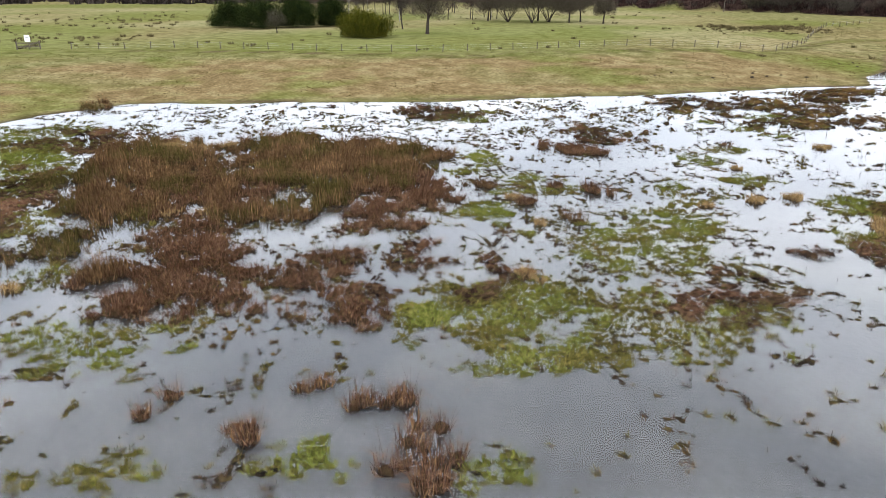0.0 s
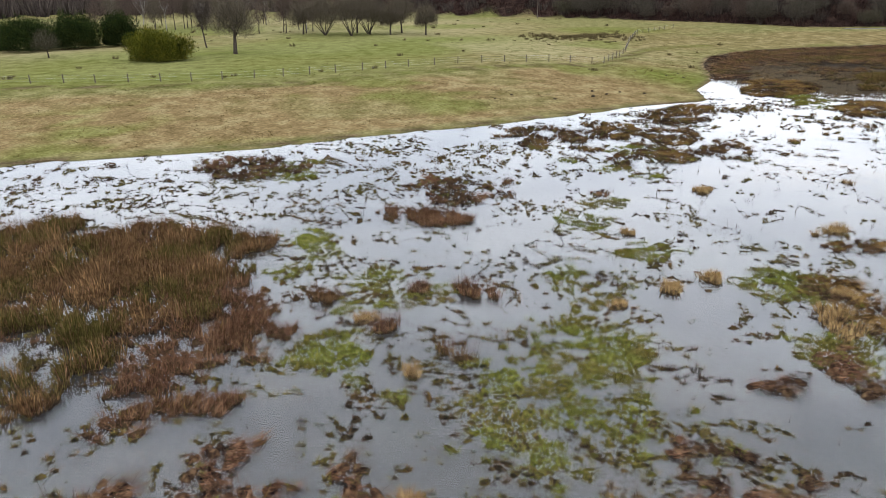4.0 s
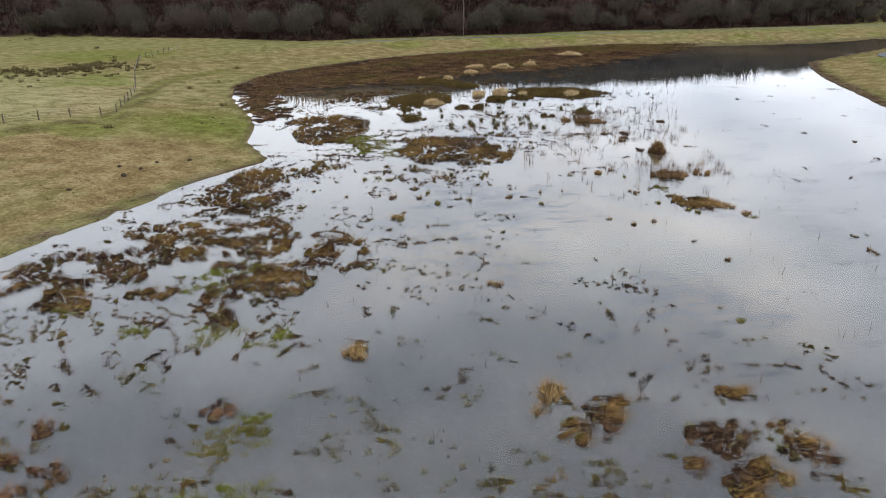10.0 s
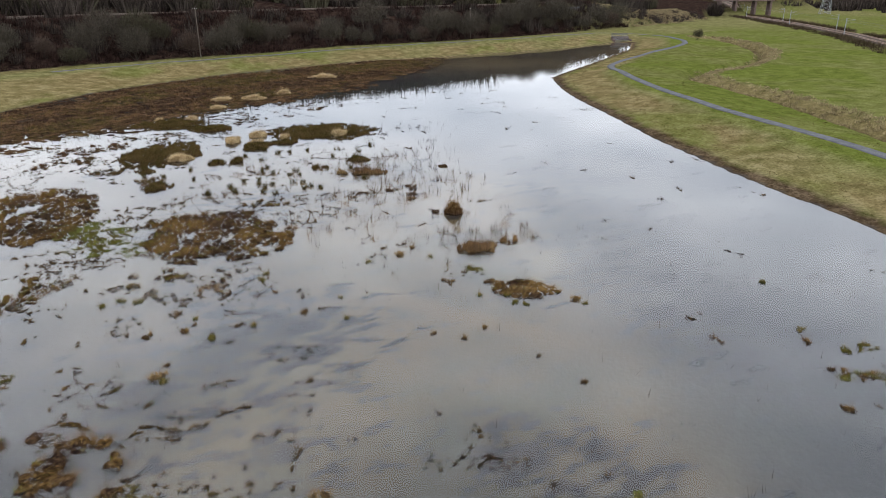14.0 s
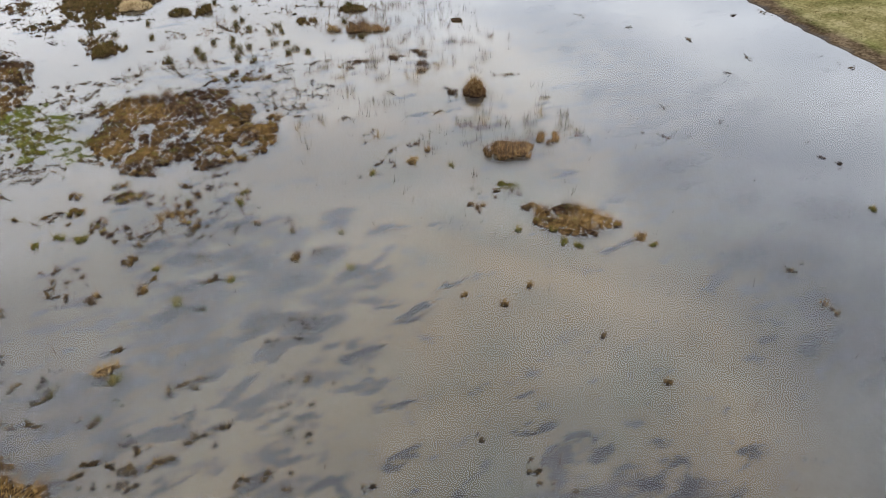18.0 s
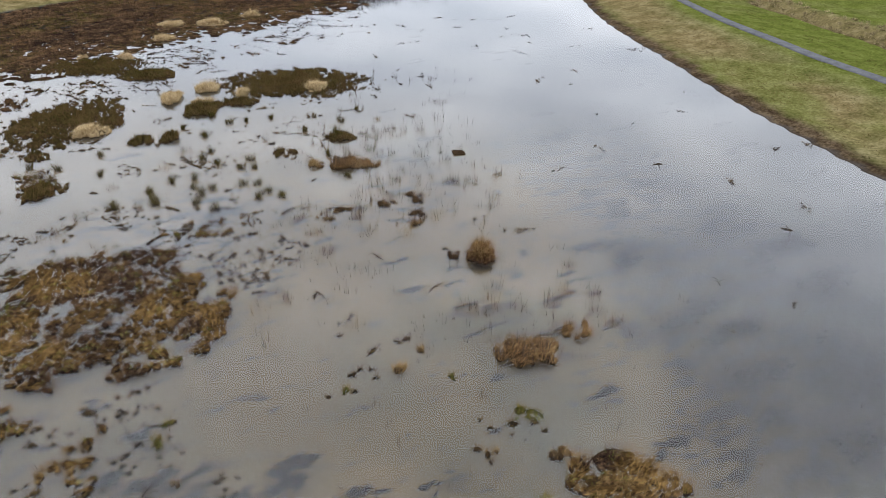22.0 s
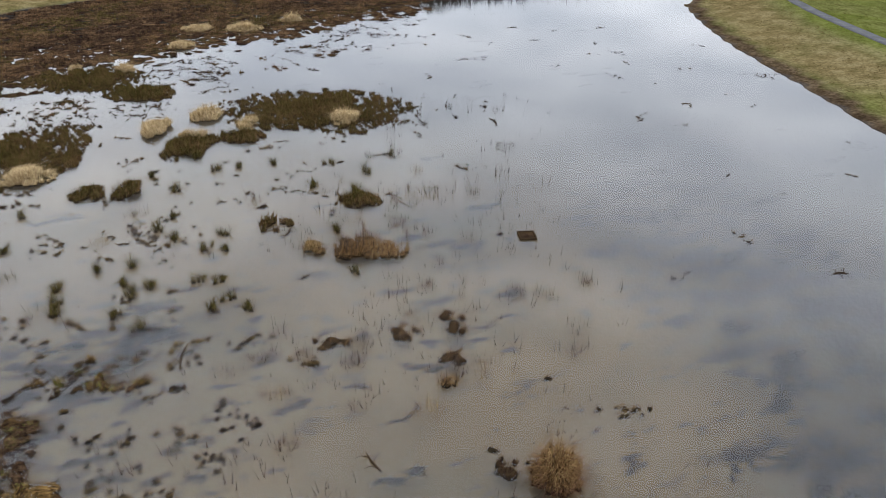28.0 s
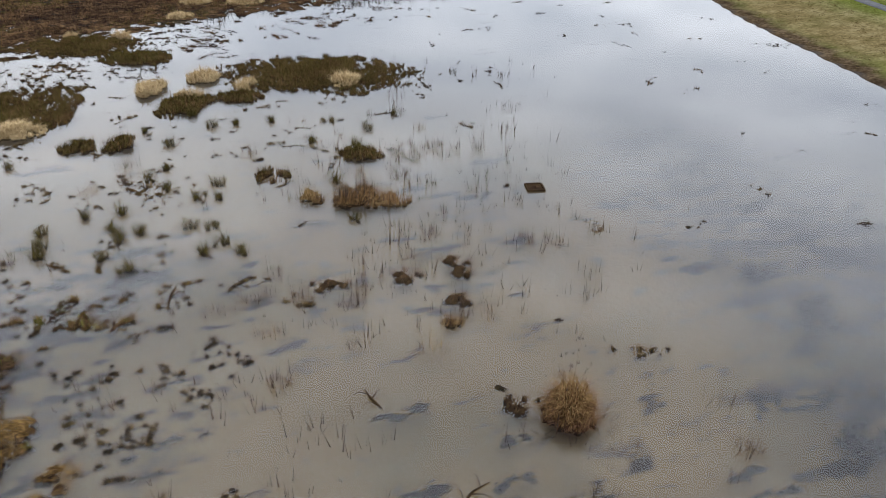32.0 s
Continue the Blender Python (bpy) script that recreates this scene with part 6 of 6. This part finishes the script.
# ---- paths, fence and works ----
def ribbon(name, line, width, material, lift, label, category, thick=0.12, step=2.0):
    """A strip laid over the land, with edges that go down into it."""
    line = np.array(line, float)
    s = np.r_[0, np.cumsum(np.hypot(*np.diff(line, axis=0).T))]
    n = int(s[-1] / step) + 1
    at = np.linspace(0, s[-1], n)
    knots = np.stack([np.interp(at, s, line[:, 0]), np.interp(at, s, line[:, 1])], 1)
    for _ in range(3):
        knots[1:-1] = (knots[:-2] + 2 * knots[1:-1] + knots[2:]) / 4
    d = np.gradient(knots, axis=0)
    d /= np.linalg.norm(d, axis=1)[:, None]
    side = np.stack([-d[:, 1], d[:, 0]], 1)
    z = land(knots[:, 0], knots[:, 1])
    for _ in range(4):
        z[1:-1] = (z[:-2] + 2 * z[1:-1] + z[2:]) / 4
    wob = width * (1 + 0.06 * (value_noise(knots[:, 0], knots[:, 1], 3, 5)[:, None] - 0.5))
    cols = [(-0.52, lift - thick), (-0.5, lift), (-0.2, lift + 0.03), (0.2, lift + 0.03), (0.5, lift), (0.52, lift - thick)]
    v = np.stack([np.concatenate([knots + side * wob * c, (z + h)[:, None]], 1) for c, h in cols], 1).reshape(-1, 3)
    k = len(cols)
    f = []
    for j in range(k - 1):
        a = np.arange(n - 1)[:, None] * k + j
        f.append(np.concatenate([a + [0, k, k + 1], a + [0, k + 1, 1]], 1).reshape(-1, 3))
    f = np.concatenate(f)[:, ::-1]
    return tagged(part(name, mesh_np(name, v, f, True), material), label, category, kind="structure")


ribbon("footpath", PATH_S, 2.0, asphalt, 0.09, "damp grey asphalt footpath along a grassy flood bank", "path")
ribbon("bank_path", PATH_E, 1.3, asphalt, 0.07, "narrow grey path on top of a grassy bank", "path")

FENCE = [(-150, 122), (-76, 121.5), (-66, 121.8), (-50, 125), (-18, 120), (-3, 118), (8, 121.5), (24, 127), (45, 130), (60, 131), (64, 136), (76, 152), (89, 174), (100, 190), (118, 205), (128, 206)]
fence = thing("fence", 0, 0, 0, "low post and wire stock fence with weathered posts", "fence")
post_v = bmesh.new()
bmesh.ops.create_cone(post_v, cap_ends=True, segments=7, radius1=0.085, radius2=0.075, depth=1.6, matrix=Matrix.Translation((0, 0, 0.4)))
post_mesh = bpy.data.meshes.new("post")
post_v.to_mesh(post_mesh)
post_v.free()
post_mesh.materials.append(post_wood)
fl = np.array(FENCE, float)
fs = np.r_[0, np.cumsum(np.hypot(*np.diff(fl, axis=0).T))]
stand = []
for i in range(int(fs[-1] / 4.3)):
    q = random.Random(2000 + i)
    at = i * 4.3 + q.uniform(-0.15, 0.15)
    x, y = float(np.interp(at, fs, fl[:, 0])), float(np.interp(at, fs, fl[:, 1]))
    if -78 < x < -66:
        continue
    z = float(land(x, y))
    stand.append((x, y, z))
    o = new("post", post_mesh)
    o.parent = fence
    o.matrix_basis = pose(x, y, z, q.uniform(-4, 4), q.uniform(-4, 4), q.uniform(0, 360))
for h in (0.3, 0.65, 1.0):
    runs = []
    for p, q in zip(stand[:-1], stand[1:]):
        if math.dist(p, q) < 6:
            runs.append(tube([(p[0], p[1], p[2] + h), (q[0], q[1], q[2] + h)], [0.005, 0.005], 3))
    part("wire", join(runs), wire_steel, fence, kind="stuff")

# field gate, step stile and a small notice at the western end
gate = thing("field_gate", -71.5, 122.5, float(land(-71.5, 122.5)), "weathered timber field gate with five rails", "gate")
for x in (-2.0, 2.0):
    part("gatepost", box(0.18, 0.18, 1.6, (x, 0, -0.2), 0.02), post_wood, gate)
for k in range(5):
    part("rail", box(3.7, 0.05, 0.09, (0, 0, 0.25 + k * 0.24), 0.01), post_wood, gate)
part("brace", tube([(-1.75, 0.045, 0.28), (1.75, 0.045, 1.2)], [0.045, 0.045], 5), post_wood, gate)
sign = thing("notice_board", -72.0, 123.5, float(land(-72.8, 123.5)), "white notice board on a timber post", "sign")
part("post", box(0.12, 0.12, 2.3, (0, 0, -0.2), 0.015), post_wood, sign)
part("board", box(0.95, 0.05, 1.15, (0, -0.09, 1.25), 0.015), white_paint, sign)
part("writing", box(0.6, 0.01, 0.08, (0, -0.122, 2.0)), steel_dark, sign)

# molehills on the bank
for x, y, s in ((44, 101, 0.9), (46.5, 102, 0.6), (45.3, 104, 0.7), (49, 103, 0.5), (52, 101.5, 0.7), (38, 100, 0.6), (33, 103, 0.5), (66, 119, 0.5), (68, 117, 0.5), (70, 122, 0.5), (63, 124, 0.4), (30, 101, 0.4)):
    v, f = mounds([(0, 0, 0, s)], 0.5, 0.3)
    ob = tagged(part("molehill", mesh_np("molehill", v, f, True), mud_soil), "fresh dark earth molehill on a grassy bank", "molehill", "molehills")
    ob.matrix_basis = pose(x, y, float(land(x, y)))


def on_land(n, x0, x1, y0, y1, seed, want, low=0.5, high=1.2):
    local = np.random.default_rng(seed)
    x, y = local.uniform(x0, x1, n), local.uniform(y0, y1, n)
    ok = ~inside(x, y, BASIN) & (local.uniform(0, 1, n) < want(x, y))
    x, y = x[ok], y[ok]
    return np.column_stack([x, y, land(x, y), local.uniform(low, high, len(x))])


# dry grass of the ditch, rush tussocks of the pasture, long grass of the banks
def ditch_side(x, y):
    d, _, side = to_line(x, y, DITCH)
    return (smooth(0.8, 1.6, d) * smooth(7.0, 4.2, d) * (side < 0) + 0.35 * smooth(0.9, 1.3, d) * smooth(2.4, 1.5, d)) * (0.45 + 0.55 * smooth(0.3, 0.6, value_noise(x, y, 4, 61)))


reeds = on_land(22000, 55, 360, -32, 38, 71, ditch_side)
tagged(part("ditch_grass", blades(reeds, 26, 0.8, 0.5, 0.6, 0.07), ditch_straw), "tall bleached grass along a field ditch", "grass", kind="stuff")


def pasture(x, y):
    return np.clip(hill(x, y, 79, 182, 11, 9) + 0.8 * hill(x, y, -72, 150, 16, 14) + 0.55 * hill(x, y, -110, 215, 40, 40) + 0.5 * hill(x, y, -50, 133, 14, 4) + 0.5 * hill(x, y, 64, 176, 10, 5) + 0.05, 0, 1) * smooth(0.42, 0.6, value_noise(x, y, 5, 62)) * (y > 121)


clumps = on_land(5200, -160, 120, 118, 300, 72, pasture, 0.5, 1.3)
clumps = np.concatenate([clumps, on_land(1500, 60, 98, 168, 198, 78, lambda x, y: hill(x, y, 79, 182, 11, 8) * smooth(0.3, 0.5, value_noise(x, y, 3, 62)), 0.5, 1.2)])
tagged(part("pasture_rushes", blades(clumps, 40, 0.65, 0.55, 0.5, 0.06, 0.2), rush_pasture), "brown rush tussocks scattered over pasture", "rushes", kind="stuff")


def bank(x, y):
    d, which, _ = to_line(x, y, BASIN, True)
    return smooth(0.6, 2.5, d) * smooth(60, 20, d) * (0.3 + 0.7 * smooth(0.35, 0.65, value_noise(x, y, 6, 63)))


long_grass = on_land(110000, -90, 300, 10, 215, 73, bank, 0.4, 1.2)
d_shore, near_s, _ = to_line(long_grass[:, 0], long_grass[:, 1], BASIN, True)
brownish = np.where(near_s >= len(NORTH) - 1, d_shore < 14, (d_shore < 26) & (long_grass[:, 0] < 80))
mixed = np.random.default_rng(8).uniform(0, 1, len(long_grass)) + 0.6 * (value_noise(long_grass[:, 0], long_grass[:, 1], 5, 64) - 0.5)
dry_pick = brownish & (mixed < 0.82)
tagged(part("dry_bank_grass", blades(long_grass[dry_pick], 9, 0.2, 0.4, 0.9, 0.06), straw_bank), "short dry straw-coloured grass on the banks", "grass", kind="stuff")
tagged(part("green_bank_grass", blades(long_grass[~dry_pick], 9, 0.17, 0.4, 0.8, 0.06), grass_bank), "short olive-green grass on the banks", "grass", kind="stuff")

# outfall works at the head of the flood
works = thing("outfall_screen", 336, 54.5, 0.2, "dark steel trash screen and railed deck on a concrete outfall", "outfall", turn=-72)
part("headwall", box(7.5, 0.5, 2.6, (0, 2.2, -0.8), 0.04), brick_dark, works)
for x in (-3.5, 3.5):
    part("wing_wall", box(0.45, 5.0, 1.7, (x, 0, -0.8), 0.04), brick_dark, works)
part("deck", box(7.0, 2.0, 0.16, (0, 3.3, 1.85), 0.02), steel_dark, works)
for k in range(22):
    x = -3.15 + k * 0.3
    part("bar", tube([(x, -2.0, -0.4), (x, 1.9, 1.8)], [0.05, 0.05], 4), steel_dark, works)
for y in (2.4, 4.2):
    for k in range(5):
        part("rail_post", tube([(-3.4 + k * 1.7, y, 1.9), (-3.4 + k * 1.7, y, 3.1)], [0.05, 0.05], 5), steel_dark, works)
    for z in (2.5, 3.1):
        part("handrail", tube([(-3.4, y, z), (3.4, y, z)], [0.05, 0.05], 5), steel_dark, works)
bare_tree(333, 24, 4.5, 2.4, 88, "small bare bush at the end of a ditch", twig_olive, True, 0.8, 0.08, name="bush", group="")


def timber_pole(x, y, h, label):
    ob = thing("utility_pole", x, y, float(land(x, y)), label, "pole", "utility poles")
    part("pole", tube([(0, 0, -0.5), (0, 0, h * 0.5), (0, 0, h)], [0.16, 0.14, 0.11], 8), post_wood, ob)
    part("crossarm", box(1.9, 0.1, 0.12, (0, 0.12, h - 0.7), 0.01), post_wood, ob)
    for k in (-0.8, 0, 0.8):
        part("insulator", tube([(k, 0.12, h - 0.58), (k, 0.12, h - 0.38)], [0.06, 0.04], 6), white_paint, ob)


timber_pole(205, 171.5, 14.5, "tall timber utility pole at the foot of a wooded slope")
timber_pole(112, 293, 12.0, "timber utility pole beside a dark hedge")
timber_pole(300, 112, 12.0, "timber utility pole among bare shrubs")

# the terrace above the slope
s_t = np.linspace(40, 700, 120)
tx, ty = along(s_t, 31)
ribbon("terrace_track", list(zip(tx, ty)), 4.0, ballast, 0.6, "pale stone track on a terrace above the slope", "track", 0.5, 6.0)

# railway on its low bank
RAIL = [(190, -44), (312, -44), (373, -44.5), (418, -42), (470, -38), (598, -22), (760, 6)]
ribbon("railway_bed", RAIL, 8.0, ballast, 0.5, "brown ballast bed of a double-track railway", "railway", 1.2, 6.0)
rl = np.array(RAIL, float)
rs = np.r_[0, np.cumsum(np.hypot(*np.diff(rl, axis=0).T))]


def on_rail(s, off=0.0):
    x, y = float(np.interp(s, rs, rl[:, 0])), float(np.interp(s, rs, rl[:, 1]))
    x2, y2 = float(np.interp(s + 5, rs, rl[:, 0])), float(np.interp(s + 5, rs, rl[:, 1]))
    d = math.hypot(x2 - x, y2 - y)
    px, py = x - (y2 - y) / d * off, y + (x2 - x) / d * off
    return px, py, float(land(x, y)) + 0.75


track = thing("railway_track", 0, 0, 0, "two pairs of rusty rails on ballast", "railway")
for off in (-3.1, -1.67, 1.67, 3.1):
    part("rail", tube([on_rail(s, off) for s in range(0, 570, 15)], [0.09] * 38, 4), rail_rust, track)
for k, s in enumerate(range(40, 560, 48)):
    for off, arm in ((-5.2, 1), (5.2, -1)):
        if (k + (off > 0)) % 2:
            continue
        x, y, z = on_rail(s, off)
        ob = thing("catenary_mast", x, y, z - 0.6, "grey steel railway mast with a cantilever arm", "mast", "railway masts", math.degrees(math.atan2(*(np.subtract(on_rail(s + 5, off)[:2], (x, y))[::-1]))))
        part("mast", box(0.28, 0.28, 7.6, (0, 0, 0), 0.02), galvanised, ob)
        part("arm", tube([(0, 0, 6.6), (0, arm * 3.6, 6.9)], [0.07, 0.05], 5), galvanised, ob)
        part("stay", tube([(0, 0, 7.5), (0, arm * 3.2, 6.9)], [0.04, 0.04], 4), galvanised, ob)
        part("registration_arm", tube([(0, arm * 0.3, 5.4), (0, arm * 3.4, 5.6)], [0.05, 0.04], 4), galvanised, ob)
contact = thing("overhead_line", 0, 0, 0, "thin overhead wires above a railway", "wire")
for off in (-2.4, 2.4):
    part("wire", tube([np.add(on_rail(s, off), (0, 0, 5.2)) for s in range(40, 560, 12)], [0.03] * 44, 3), steel_dark, contact)


def hedge_at(x, y):
    d = to_line(x, y, RAIL)[0]
    return smooth(5, 7, d) * smooth(14, 9, d) * smooth(0.22, 0.42, value_noise(x, y, 9, 65))


hedge = on_land(16000, 190, 700, -75, 20, 74, hedge_at, 0.8, 2.0)
tagged(part("railway_scrub", blades(hedge, 18, 1.1, 0.8, 0.45, 0.14), twig_scrub), "straw and bramble scrub along a railway", "scrub", kind="stuff")

# far side: bridge, viaduct, pylon and woods
bridge = thing("rail_bridge", 385, 88, float(land(370, 70)), "dark brick abutments carrying a steel girder", "bridge", turn=-35)
for x in (-9, 9):
    part("abutment", box(5, 7, 9.5, (x, 0, -1), 0.05), brick_dark, bridge)
part("girder", box(24, 0.6, 1.7, (0, -3.2, 8.4), 0.04), steel_dark, bridge)
part("girder", box(24, 0.6, 1.7, (0, 3.2, 8.4), 0.04), steel_dark, bridge)
part("deck", box(24, 5.8, 0.5, (0, 0, 8.4), 0.03), steel_dark, bridge)
viaduct = thing("road_bridge", 610, -24, 2.0, "weathered dark road bridge over a railway", "bridge", turn=-80)
part("deck", box(40, 9, 1.2, (0, 0, 9.5), 0.05), brick_dark, viaduct)
part("parapet", box(40, 0.4, 1.3, (0, -4.4, 10.72), 0.03), brick_dark, viaduct)
part("parapet", box(40, 0.4, 1.3, (0, 4.4, 10.72), 0.03), brick_dark, viaduct)
for x in (-18, -7, 7, 18):
    part("pier", box(1.4, 8, 10.5, (x, 0, -1), 0.05), brick_dark, viaduct)

pylon = thing("pylon", 650, -88, float(land(650, -88)), "grey lattice steel electricity pylon in a field", "pylon")
for sx in (-1, 1):
    for sy in (-1, 1):
        part("leg", tube([(sx * 3.6, sy * 3.6, 0), (sx * 1.1, sy * 1.1, 26), (sx * 0.5, sy * 0.5, 42)], [0.16, 0.13, 0.08], 4), galvanised, pylon)
for k in range(9):
    a, b = 3.6 - 2.5 * k / 9, 3.6 - 2.5 * (k + 1) / 9
    z0, z1 = 26 * k / 9, 26 * (k + 1) / 9
    for sx, sy, tx_, ty_ in ((-1, -1, 1, -1), (1, -1, 1, 1), (1, 1, -1, 1), (-1, 1, -1, -1)):
        part("brace", tube([(sx * a, sy * a, z0), (tx_ * b, ty_ * b, z1)], [0.07, 0.07], 3), galvanised, pylon)
        part("brace", tube([(tx_ * a, ty_ * a, z0), (sx * b, sy * b, z1)], [0.07, 0.07], 3), galvanised, pylon)
for z, w in ((27, 7), (33, 8), (39, 6)):
    part("crossarm", tube([(0, -w, z), (0, 0, z + 1.0), (0, w, z)], [0.06, 0.3, 0.06], 4), galvanised, pylon)

far = on_land(2600, 560, 1500, -420, 420, 75, lambda x, y: smooth(700, 780, np.hypot(x, y * 1.0) + 25 * np.sin(y / 40)) * (y < 60 + (x - 560) * 0.5), 5, 12)
tagged(part("far_wood", blades(far, 34, 1.0, 0.5, 0.35, 0.5), twig), "distant bare winter woods on the skyline", "wood", kind="stuff")
far2 = on_land(1500, -700, 60, 380, 900, 76, lambda x, y: smooth(400, 440, y - 0.08 * x), 5, 11)
tagged(part("far_wood", blades(far2, 34, 1.0, 0.5, 0.35, 0.4), twig), "distant bare winter woods beyond pasture", "wood", kind="stuff")
